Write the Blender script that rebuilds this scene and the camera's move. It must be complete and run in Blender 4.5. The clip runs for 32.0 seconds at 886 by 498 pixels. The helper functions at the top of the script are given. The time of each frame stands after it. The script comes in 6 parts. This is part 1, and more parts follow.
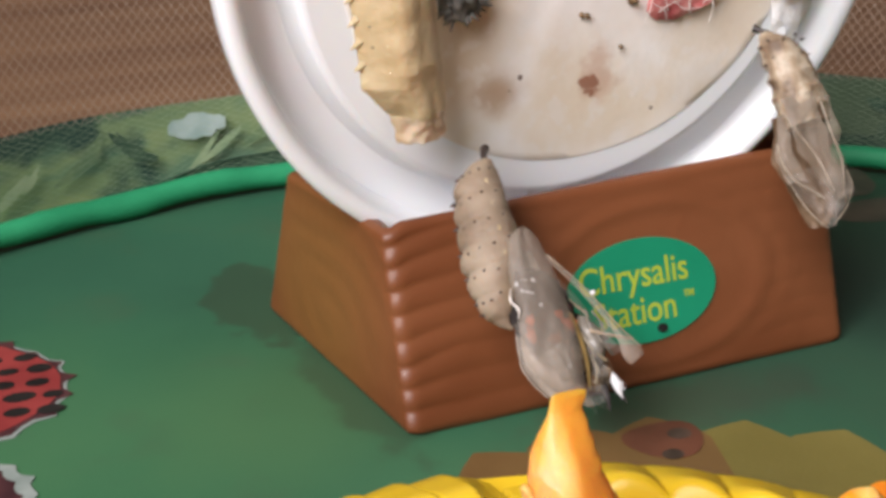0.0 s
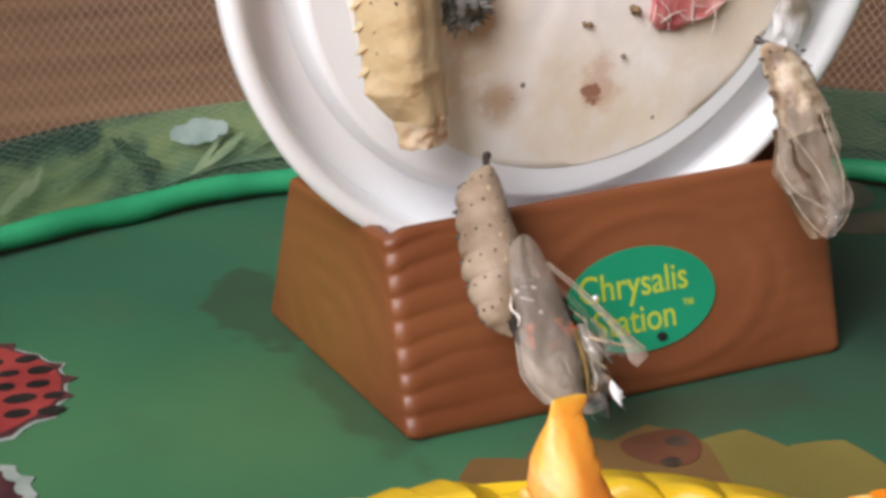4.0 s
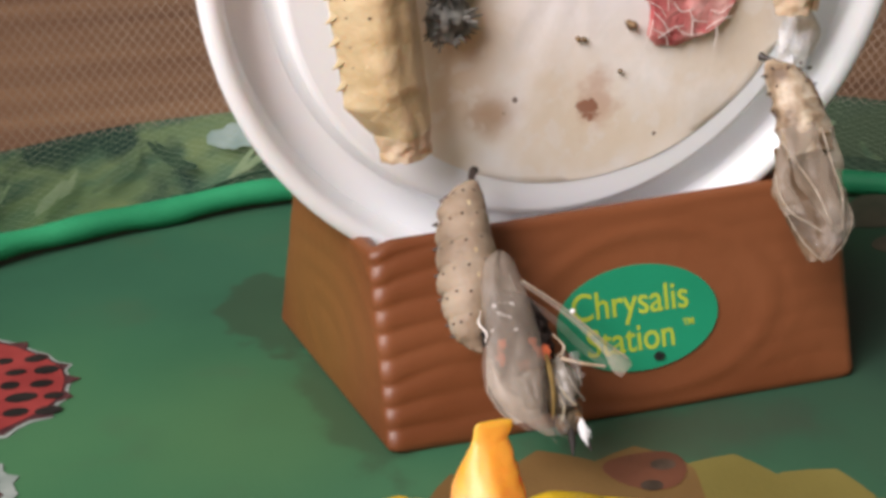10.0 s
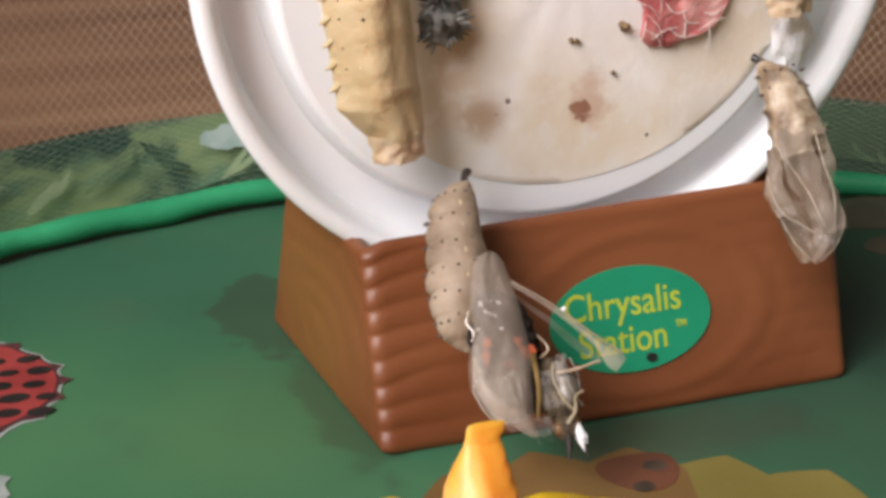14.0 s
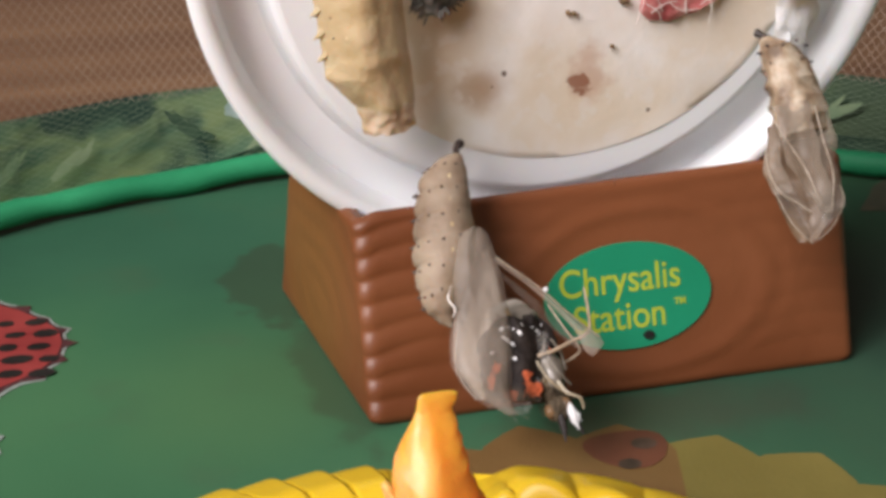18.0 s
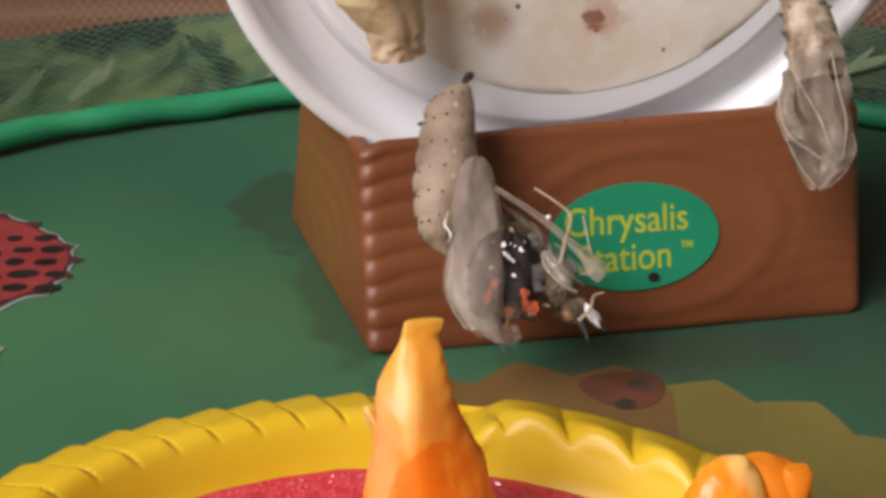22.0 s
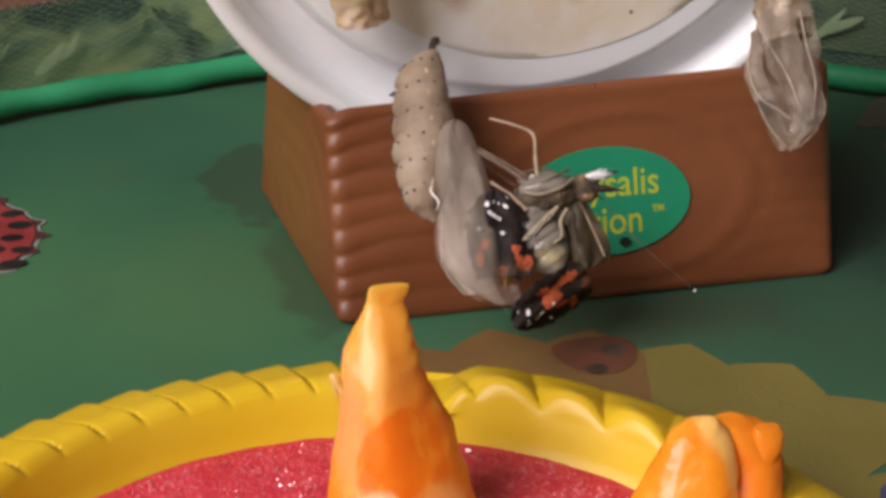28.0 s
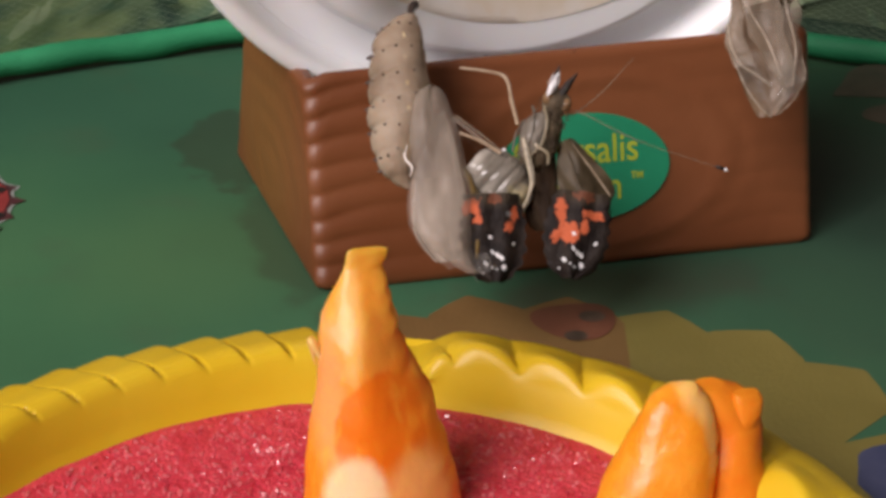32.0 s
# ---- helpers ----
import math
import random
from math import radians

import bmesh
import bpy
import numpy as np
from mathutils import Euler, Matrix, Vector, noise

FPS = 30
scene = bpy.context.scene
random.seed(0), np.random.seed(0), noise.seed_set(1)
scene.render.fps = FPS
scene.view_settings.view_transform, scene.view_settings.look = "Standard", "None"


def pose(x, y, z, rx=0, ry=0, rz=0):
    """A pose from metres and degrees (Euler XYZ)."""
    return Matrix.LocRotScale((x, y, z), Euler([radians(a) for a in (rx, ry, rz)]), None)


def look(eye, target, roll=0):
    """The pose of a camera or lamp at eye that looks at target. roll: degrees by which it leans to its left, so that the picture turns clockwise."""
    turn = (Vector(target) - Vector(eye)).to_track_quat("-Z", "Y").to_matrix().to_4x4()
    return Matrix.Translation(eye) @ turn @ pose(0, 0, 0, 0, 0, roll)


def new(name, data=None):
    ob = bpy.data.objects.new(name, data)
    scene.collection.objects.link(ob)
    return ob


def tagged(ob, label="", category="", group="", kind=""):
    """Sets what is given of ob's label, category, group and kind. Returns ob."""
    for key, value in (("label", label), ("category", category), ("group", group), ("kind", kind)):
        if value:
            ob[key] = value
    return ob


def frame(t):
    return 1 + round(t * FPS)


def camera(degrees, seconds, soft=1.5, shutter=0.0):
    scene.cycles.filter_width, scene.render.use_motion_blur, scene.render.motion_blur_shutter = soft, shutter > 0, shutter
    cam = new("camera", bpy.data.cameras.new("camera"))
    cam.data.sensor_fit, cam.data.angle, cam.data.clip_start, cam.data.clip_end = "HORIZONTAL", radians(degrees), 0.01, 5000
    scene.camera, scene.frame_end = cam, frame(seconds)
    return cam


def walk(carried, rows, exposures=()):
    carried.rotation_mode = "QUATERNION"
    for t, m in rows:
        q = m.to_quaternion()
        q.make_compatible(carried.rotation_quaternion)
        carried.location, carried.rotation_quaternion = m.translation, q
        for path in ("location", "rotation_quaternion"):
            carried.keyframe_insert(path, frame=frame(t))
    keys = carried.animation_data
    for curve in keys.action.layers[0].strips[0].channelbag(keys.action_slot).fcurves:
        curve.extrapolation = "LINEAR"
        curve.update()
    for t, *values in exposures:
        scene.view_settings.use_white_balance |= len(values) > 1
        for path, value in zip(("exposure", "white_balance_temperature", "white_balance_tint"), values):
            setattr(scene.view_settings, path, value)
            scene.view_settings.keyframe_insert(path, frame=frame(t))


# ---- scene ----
cam = camera(33.56, 32.0, soft=3.7)
PATH = [
    (0, -0.05518, -0.11591, 0.07343, 67.629, -1.054, -26.123),
    (0.5, -0.05576, -0.11581, 0.07297, 68.000, -1.007, -26.073),
    (1, -0.05556, -0.11568, 0.07328, 67.915, -1.189, -26.246),
    (1.5, -0.05515, -0.11597, 0.07342, 67.967, -1.189, -26.124),
    (2, -0.05506, -0.11570, 0.07381, 67.859, -1.301, -26.209),
    (2.5, -0.05600, -0.11604, 0.07336, 68.109, -1.432, -26.068),
    (4.5, -0.05571, -0.11645, 0.07310, 68.002, -1.711, -25.969),
    (5, -0.05561, -0.11617, 0.07350, 67.630, -1.490, -25.790),
    (5.5, -0.05586, -0.11631, 0.07277, 67.678, -1.443, -25.806),
    (6, -0.05497, -0.11610, 0.07344, 67.309, -1.343, -25.687),
    (6.5, -0.05174, -0.11705, 0.07293, 68.023, -2.248, -26.319),
    (7, -0.04443, -0.12107, 0.07535, 68.444, -1.845, -24.915),
    (7.5, -0.03899, -0.12282, 0.07645, 67.753, -0.785, -21.107),
    (8, -0.04140, -0.12170, 0.07541, 67.485, -0.253, -19.488),
    (8.5, -0.04082, -0.12165, 0.07446, 67.707, -0.541, -19.033),
    (9, -0.04103, -0.12154, 0.07501, 67.581, -0.916, -19.658),
    (9.5, -0.04166, -0.12152, 0.07507, 67.852, -0.932, -20.131),
    (10, -0.04128, -0.12161, 0.07508, 67.785, -0.903, -20.375),
    (10.5, -0.04122, -0.12150, 0.07501, 67.692, -0.810, -20.646),
    (11, -0.04094, -0.12121, 0.07583, 67.272, -0.858, -20.585),
    (11.5, -0.04132, -0.12126, 0.07562, 67.493, -1.019, -20.818),
    (12, -0.04132, -0.12154, 0.07519, 67.676, -0.996, -20.769),
    (12.5, -0.04148, -0.12109, 0.07570, 67.374, -0.989, -20.681),
    (13, -0.04153, -0.12131, 0.07567, 67.498, -1.162, -20.609),
    (13.5, -0.04173, -0.12175, 0.07538, 67.894, -1.214, -20.659),
    (14, -0.04120, -0.12166, 0.07518, 67.800, -1.051, -20.577),
    (14.5, -0.04107, -0.12116, 0.07586, 67.259, -1.096, -20.559),
    (16.5, -0.03907, -0.12229, 0.07524, 67.592, -1.155, -20.538),
    (17, -0.03959, -0.12239, 0.07395, 67.679, -1.023, -19.637),
    (17.5, -0.03337, -0.12488, 0.07449, 67.097, -1.072, -19.361),
    (18, -0.03203, -0.12482, 0.07459, 66.921, -0.809, -16.932),
    (18.5, -0.03036, -0.12561, 0.07422, 66.708, -1.074, -15.772),
    (19, -0.02813, -0.12634, 0.07393, 66.207, -1.773, -15.745),
    (19.5, -0.02832, -0.12576, 0.07369, 65.471, -1.776, -14.781),
    (20, -0.02864, -0.12587, 0.07355, 65.129, -1.808, -14.594),
    (20.5, -0.02863, -0.12570, 0.07344, 65.043, -1.950, -14.546),
    (21, -0.02874, -0.12576, 0.07344, 64.781, -2.244, -14.384),
    (21.5, -0.02896, -0.12562, 0.07325, 64.829, -2.450, -14.556),
    (22, -0.02870, -0.12572, 0.07319, 64.730, -2.500, -14.544),
    (22.5, -0.02842, -0.12578, 0.07311, 64.550, -2.584, -14.594),
    (23, -0.02799, -0.12592, 0.07338, 64.707, -2.519, -14.943),
    (23.5, -0.02795, -0.12560, 0.07300, 64.633, -2.355, -14.990),
    (24, -0.02739, -0.12580, 0.07272, 64.392, -2.231, -15.013),
    (24.5, -0.02748, -0.12550, 0.07252, 64.315, -2.186, -15.254),
    (25, -0.02810, -0.12541, 0.07247, 64.382, -2.207, -15.343),
    (25.5, -0.02743, -0.12545, 0.07241, 64.332, -2.317, -15.479),
    (27.5, -0.02739, -0.12551, 0.07216, 63.844, -2.006, -15.687),
    (28, -0.02720, -0.12543, 0.07193, 63.854, -1.876, -15.590),
    (28.5, -0.02720, -0.12528, 0.07199, 63.750, -1.823, -15.648),
    (29, -0.02762, -0.12542, 0.07203, 63.666, -2.037, -15.680),
    (29.5, -0.02770, -0.12535, 0.07212, 63.620, -2.161, -15.666),
    (30, -0.02734, -0.12512, 0.07186, 63.466, -2.256, -15.796),
    (30.5, -0.02731, -0.12516, 0.07174, 63.256, -2.180, -15.921),
    (31, -0.02744, -0.12515, 0.07159, 63.034, -2.356, -15.984),
    (31.5, -0.02712, -0.12503, 0.07153, 62.826, -2.260, -16.089),
    (32, -0.02724, -0.12491, 0.07097, 62.814, -2.420, -16.363),
]
walk(cam, [(t, pose(x, y, z, rx, ry, rz)) for t, x, y, z, rx, ry, rz in PATH],
     exposures=[(0, -0.14, 6440, 17), (7, -0.10, 6490, 17), (9, -0.13, 6590, 18), (14, -0.10, 6640, 18), (18, -0.20, 6590, 18), (20, -0.38, 6650, 20), (25, -0.44, 6700, 21), (28, -0.49, 6750, 22), (32, -0.56, 6850, 23)])

# ---- light: a window on the room's left side, sky outside ----
world = bpy.data.worlds.new("sky")
scene.world = world
world.use_nodes = True
wn = world.node_tree
sky = wn.nodes.new("ShaderNodeTexSky")
sky.sky_type, sky.sun_disc = "NISHITA", False
sky.sun_elevation, sky.sun_rotation = radians(40), radians(60)
wn.nodes["Background"].inputs["Strength"].default_value = 0.10
wn.links.new(sky.outputs["Color"], wn.nodes["Background"].inputs["Color"])

window_light = bpy.data.lights.new("window_light", "AREA")
window_light.shape, window_light.size, window_light.size_y, window_light.energy = "RECTANGLE", 0.52, 0.52, 17.4
window_light.color = (1.0, 0.985, 0.965)
wl = new("window_light", window_light)
wl.matrix_world = look((-0.615, -0.38, 0.60), (0.02, 0.0, 0.02))

# ---- mesh helpers: shapes are written in millimetres ----
MM = 0.001
rnd = random.Random(7)


def done(bm, name, mat, smooth=True):
    """A mesh from a bmesh in millimetres."""
    bmesh.ops.recalc_face_normals(bm, faces=bm.faces)
    me = bpy.data.meshes.new(name)
    bm.to_mesh(me)
    bm.free()
    me.transform(Matrix.Scale(MM, 4))
    me.materials.append(mat)
    me.polygons.foreach_set("use_smooth", [smooth] * len(me.polygons))
    if smooth:
        me.set_sharp_from_angle(angle=radians(48))
    return me


def part(name, bm, mat, parent, label="", smooth=True):
    ob = new(name, done(bm, name, mat, smooth))
    ob.parent = parent
    if label:
        ob["label"] = label
    return ob


def thing(name, bm, mat, label, category, group="", kind="", smooth=True):
    return tagged(new(name, done(bm, name, mat, smooth)), label, category, group, kind)


def root(name, label, category, group="", kind="", at=(0, 0, 0)):
    ob = tagged(new(name), label, category, group, kind)
    ob.location = Vector(at) * MM
    ob.empty_display_size = 0.005
    return ob


def loft(rings, closed=True, caps=True, bm=None):
    """Skin over rings of equally many points."""
    bm = bm or bmesh.new()
    rows = [[bm.verts.new(p) for p in ring] for ring in rings]
    n = len(rows[0])
    for a, b in zip(rows, rows[1:]):
        for i in range(n if closed else n - 1):
            j = (i + 1) % n
            bm.faces.new((a[i], a[j], b[j], b[i]))
    if closed and caps:
        bm.faces.new(rows[0])
        bm.faces.new(rows[-1])
    return bm


def lathe(profile, n=64, sweep=360.0, caps=False, wave=None):
    """Turns (r, z) pairs about z. wave(angle, index) may add to r and z."""
    full = sweep >= 360
    rings = []
    for k, (r, z) in enumerate(profile):
        ring = []
        for i in range(n if full else n + 1):
            a = radians(sweep) * i / n
            dr, dz = wave(a, k) if wave else (0, 0)
            ring.append(((r + dr) * math.cos(a), (r + dr) * math.sin(a), z + dz))
        rings.append(ring)
    return loft(rings, full, caps)


def tube(points, radii, n=8, bm=None, flat=1.0):
    """A round limb along points; radii is one number or one a point."""
    pts = [Vector(p) for p in points]
    if not isinstance(radii, (list, tuple)):
        radii = [radii] * len(pts)
    rings, side = [], None
    for i, p in enumerate(pts):
        d = (pts[min(i + 1, len(pts) - 1)] - pts[max(i - 1, 0)]).normalized()
        if side is None:
            side = d.orthogonal().normalized()
        side = (side - d * side.dot(d)).normalized()
        other = d.cross(side)
        rings.append([p + radii[i] * (math.cos(2 * math.pi * k / n) * side + flat * math.sin(2 * math.pi * k / n) * other) for k in range(n)])
    return loft(rings, True, True, bm)


def curve(points, steps=6):
    """Points on a smooth line through the given ones."""
    p = [Vector(q) for q in points]
    p = [2 * p[0] - p[1]] + p + [2 * p[-1] - p[-2]]
    out = []
    for i in range(1, len(p) - 2):
        for k in range(steps):
            t = k / steps
            a, b, c, d = p[i - 1 : i + 3]
            out.append(0.5 * (2 * b + (c - a) * t + (2 * a - 5 * b + 4 * c - d) * t * t + (3 * b - a - 3 * c + d) * t**3))
    return out + [p[-2]]


def ball(centre, r, bm=None, scale=(1, 1, 1), u=10, v=7):
    bm = bm or bmesh.new()
    m = Matrix.Translation(centre) @ Matrix.Diagonal((r * scale[0], r * scale[1], r * scale[2], 1))
    bmesh.ops.create_uvsphere(bm, u_segments=u, v_segments=v, radius=1, matrix=m)
    return bm


def slab(outline, z0, z1, bm=None):
    """A flat piece with the given outline in x and y."""
    bm = bm or bmesh.new()
    low = [bm.verts.new((x, y, z0)) for x, y in outline]
    top = [bm.verts.new((x, y, z1)) for x, y in outline]
    n = len(outline)
    bm.faces.new(top)
    bm.faces.new(low[::-1])
    for i in range(n):
        bm.faces.new((low[i], low[(i + 1) % n], top[(i + 1) % n], top[i]))
    return bm


def box(x0, x1, y0, y1, z0, z1, bm=None):
    return slab([(x0, y0), (x1, y0), (x1, y1), (x0, y1)], z0, z1, bm)


def rough_up(bm, amount, scale, seed=0.0):
    """Uneven surface: moves the vertices by smooth noise, in millimetres."""
    bm.normal_update()
    for v in bm.verts:
        v.co += v.normal * amount * noise.noise(v.co * scale + Vector((seed, seed, seed)))
    return bm


def sheet(grid, thick=0.06):
    """A thin curved sheet from rows of points, with two faces."""
    bm = bmesh.new()
    rows = [[Vector(p) for p in row] for row in grid]
    m, n = len(rows), len(rows[0])
    nor = [[None] * n for _ in rows]
    for i in range(m):
        for j in range(n):
            du = rows[min(i + 1, m - 1)][j] - rows[max(i - 1, 0)][j]
            dv = rows[i][min(j + 1, n - 1)] - rows[i][max(j - 1, 0)]
            c = du.cross(dv)
            nor[i][j] = c.normalized() if c.length > 1e-9 else Vector((0, -1, 0))
    top = [[bm.verts.new(rows[i][j] + nor[i][j] * thick / 2) for j in range(n)] for i in range(m)]
    low = [[bm.verts.new(rows[i][j] - nor[i][j] * thick / 2) for j in range(n)] for i in range(m)]
    for i in range(m - 1):
        for j in range(n - 1):
            bm.faces.new((top[i][j], top[i][j + 1], top[i + 1][j + 1], top[i + 1][j]))
            bm.faces.new((low[i][j], low[i + 1][j], low[i + 1][j + 1], low[i][j + 1]))
    for i in range(m - 1):
        for j in (0, n - 1):
            bm.faces.new((top[i][j], top[i + 1][j], low[i + 1][j], low[i][j]))
    for j in range(n - 1):
        for i in (0, m - 1):
            bm.faces.new((top[i][j], low[i][j], low[i][j + 1], top[i][j + 1]))
    return bm


# ---- materials ----
def mat(name, colours, rough=0.5, scale=120.0, stops=(0.35, 0.65), bump=0.0, bump_scale=600.0, metal=0.0, trans=0.0, alpha=1.0,
        sub=0.0, coat=0.0, stretch=(1, 1, 1), detail=6.0, rough_var=0.0, ior=1.45, sub_radius=(1, 0.5, 0.3), spec=0.5):
    """A surface that wanders between two or three colours, with fine relief. Scales are per metre."""
    m = bpy.data.materials.new(name)
    m.use_nodes = True
    nt = m.node_tree
    b = nt.nodes["Principled BSDF"]
    tc = nt.nodes.new("ShaderNodeTexCoord")
    mp = nt.nodes.new("ShaderNodeMapping")
    mp.inputs["Scale"].default_value = stretch
    nt.links.new(tc.outputs["Object"], mp.inputs["Vector"])
    nz = nt.nodes.new("ShaderNodeTexNoise")
    nz.inputs["Scale"].default_value, nz.inputs["Detail"].default_value = scale, detail
    nt.links.new(mp.outputs["Vector"], nz.inputs["Vector"])
    ramp = nt.nodes.new("ShaderNodeValToRGB")
    el = ramp.color_ramp.elements
    el[0].position, el[1].position = stops[0], stops[-1]
    el[0].color, el[1].color = (*colours[0], 1), (*colours[-1], 1)
    if len(colours) == 3:
        mid = el.new((stops[0] + stops[-1]) / 2)
        mid.color = (*colours[1], 1)
    nt.links.new(nz.outputs["Fac"], ramp.inputs["Fac"])
    nt.links.new(ramp.outputs["Color"], b.inputs["Base Color"])
    b.inputs["Roughness"].default_value, b.inputs["Metallic"].default_value = rough, metal
    b.inputs["Transmission Weight"].default_value, b.inputs["Alpha"].default_value = trans, alpha
    b.inputs["Subsurface Weight"].default_value, b.inputs["Coat Weight"].default_value = sub, coat
    b.inputs["Subsurface Radius"].default_value, b.inputs["Subsurface Scale"].default_value = sub_radius, 0.003
    b.inputs["IOR"].default_value, b.inputs["Specular IOR Level"].default_value = ior, spec
    if rough_var:
        mr = nt.nodes.new("ShaderNodeMapRange")
        mr.inputs["To Min"].default_value, mr.inputs["To Max"].default_value = rough - rough_var, rough + rough_var
        nt.links.new(nz.outputs["Fac"], mr.inputs["Value"])
        nt.links.new(mr.outputs["Result"], b.inputs["Roughness"])
    if bump:
        n2 = nt.nodes.new("ShaderNodeTexNoise")
        n2.inputs["Scale"].default_value, n2.inputs["Detail"].default_value = bump_scale, 5
        nt.links.new(mp.outputs["Vector"], n2.inputs["Vector"])
        bp = nt.nodes.new("ShaderNodeBump")
        bp.inputs["Strength"].default_value, bp.inputs["Distance"].default_value = bump, 0.0004
        nt.links.new(n2.outputs["Fac"], bp.inputs["Height"])
        nt.links.new(bp.outputs["Normal"], b.inputs["Normal"])
    return m


def patches(m, colour, scale, lo, hi, seed=(0, 0, 0), stretch=(1, 1, 1), amount=1.0):
    """Adds patches of another colour to a material, where a slow noise is high."""
    nt = m.node_tree
    b = nt.nodes["Principled BSDF"]
    was = b.inputs["Base Color"].links[0].from_socket
    tc = nt.nodes.new("ShaderNodeTexCoord")
    mp = nt.nodes.new("ShaderNodeMapping")
    mp.inputs["Location"].default_value, mp.inputs["Scale"].default_value = seed, stretch
    nt.links.new(tc.outputs["Object"], mp.inputs["Vector"])
    nz = nt.nodes.new("ShaderNodeTexNoise")
    nz.inputs["Scale"].default_value, nz.inputs["Detail"].default_value = scale, 4
    nt.links.new(mp.outputs["Vector"], nz.inputs["Vector"])
    mr = nt.nodes.new("ShaderNodeMapRange")
    mr.inputs["From Min"].default_value, mr.inputs["From Max"].default_value, mr.inputs["To Max"].default_value = lo, hi, amount
    nt.links.new(nz.outputs["Fac"], mr.inputs["Value"])
    mx = nt.nodes.new("ShaderNodeMix")
    mx.data_type = "RGBA"
    nt.links.new(mr.outputs["Result"], mx.inputs[0])
    nt.links.new(was, mx.inputs[6])
    mx.inputs[7].default_value = (*colour, 1)
    nt.links.new(mx.outputs[2], b.inputs["Base Color"])
    return m


def spot(m, centre, r0, r1, colour, amount=1.0, squash=(1, 1, 1), wobble=0.0):
    """Adds one patch of colour to a material: full within r0 metres of centre, gone at r1, in the object's space."""
    nt = m.node_tree
    b = nt.nodes["Principled BSDF"]
    was = b.inputs["Base Color"].links[0].from_socket
    tc = nt.nodes.new("ShaderNodeTexCoord")
    sub = nt.nodes.new("ShaderNodeVectorMath")
    sub.operation = "SUBTRACT"
    sub.inputs[1].default_value = centre
    nt.links.new(tc.outputs["Object"], sub.inputs[0])
    mul = nt.nodes.new("ShaderNodeVectorMath")
    mul.operation = "MULTIPLY"
    mul.inputs[1].default_value = squash
    nt.links.new(sub.outputs[0], mul.inputs[0])
    ln = nt.nodes.new("ShaderNodeVectorMath")
    ln.operation = "LENGTH"
    nt.links.new(mul.outputs[0], ln.inputs[0])
    far = ln.outputs["Value"]
    if wobble:
        nz = nt.nodes.new("ShaderNodeTexNoise")
        nz.inputs["Scale"].default_value, nz.inputs["Detail"].default_value = (0.6 if wobble < 0.55 else 1.4) / max(r1, 1e-4), 4
        nt.links.new(tc.outputs["Object"], nz.inputs["Vector"])
        ad = nt.nodes.new("ShaderNodeMath")
        ad.operation = "MULTIPLY_ADD"
        ad.inputs[1].default_value = wobble * r1 * 2
        mid = nt.nodes.new("ShaderNodeMath")
        mid.operation = "SUBTRACT"
        mid.inputs[1].default_value = 0.5
        nt.links.new(nz.outputs["Fac"], mid.inputs[0])
        nt.links.new(mid.outputs[0], ad.inputs[0])
        nt.links.new(far, ad.inputs[2])
        far = ad.outputs[0]
    mr = nt.nodes.new("ShaderNodeMapRange")
    mr.interpolation_type = "SMOOTHSTEP"
    mr.inputs["From Min"].default_value, mr.inputs["From Max"].default_value = r0, r1
    mr.inputs["To Min"].default_value, mr.inputs["To Max"].default_value = amount, 0.0
    nt.links.new(far, mr.inputs["Value"])
    mx = nt.nodes.new("ShaderNodeMix")
    mx.data_type = "RGBA"
    nt.links.new(mr.outputs["Result"], mx.inputs[0])
    nt.links.new(was, mx.inputs[6])
    mx.inputs[7].default_value = (*colour, 1)
    nt.links.new(mx.outputs[2], b.inputs["Base Color"])
    return m

green_cloth = mat("printed_green_cloth", [(0.022, 0.092, 0.046), (0.032, 0.132, 0.064), (0.052, 0.16, 0.072)], 0.6, 26, (0.3, 0.7), 0.10, 2600)
patches(green_cloth, (0.016, 0.070, 0.045), 14, 0.5, 0.68, (3, 1, 0), (1, 1, 1), 0.25)
spot(green_cloth, (-0.040, 0.006, 0), 0.004, 0.045, (0.056, 0.18, 0.068), 0.45, (1, 0.9, 1), 0.3)
spot(green_cloth, (-0.015, 0.066, 0), 0.010, 0.040, (0.024, 0.100, 0.062), 0.45, (0.5, 1, 1), 0.2)
spot(green_cloth, (-0.012, 0.010, 0), 0.003, 0.020, (0.075, 0.165, 0.060), 0.4, (1, 0.9, 1), 0.3)
# dark uneven blotches on the cloth beside the log's left end
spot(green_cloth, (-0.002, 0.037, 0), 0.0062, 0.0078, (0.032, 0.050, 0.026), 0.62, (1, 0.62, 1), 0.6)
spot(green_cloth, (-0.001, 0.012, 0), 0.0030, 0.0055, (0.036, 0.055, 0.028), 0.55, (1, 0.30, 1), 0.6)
spot(green_cloth, (0.030, -0.005, 0), 0.002, 0.008, (0.075, 0.052, 0.034), 0.6, (0.35, 1, 1), 0.6)
patches(green_cloth, (0.055, 0.105, 0.055), 70, 0.55, 0.75, (5, 2, 1), (1, 1, 1), 0.5)
# shade to the right of the log, painted into the cloth colour
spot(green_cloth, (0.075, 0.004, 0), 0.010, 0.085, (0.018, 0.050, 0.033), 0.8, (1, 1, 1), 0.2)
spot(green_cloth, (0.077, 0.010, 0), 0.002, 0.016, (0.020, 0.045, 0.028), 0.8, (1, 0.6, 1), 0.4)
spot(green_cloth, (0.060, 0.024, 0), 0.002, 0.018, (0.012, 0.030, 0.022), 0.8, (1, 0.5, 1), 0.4)
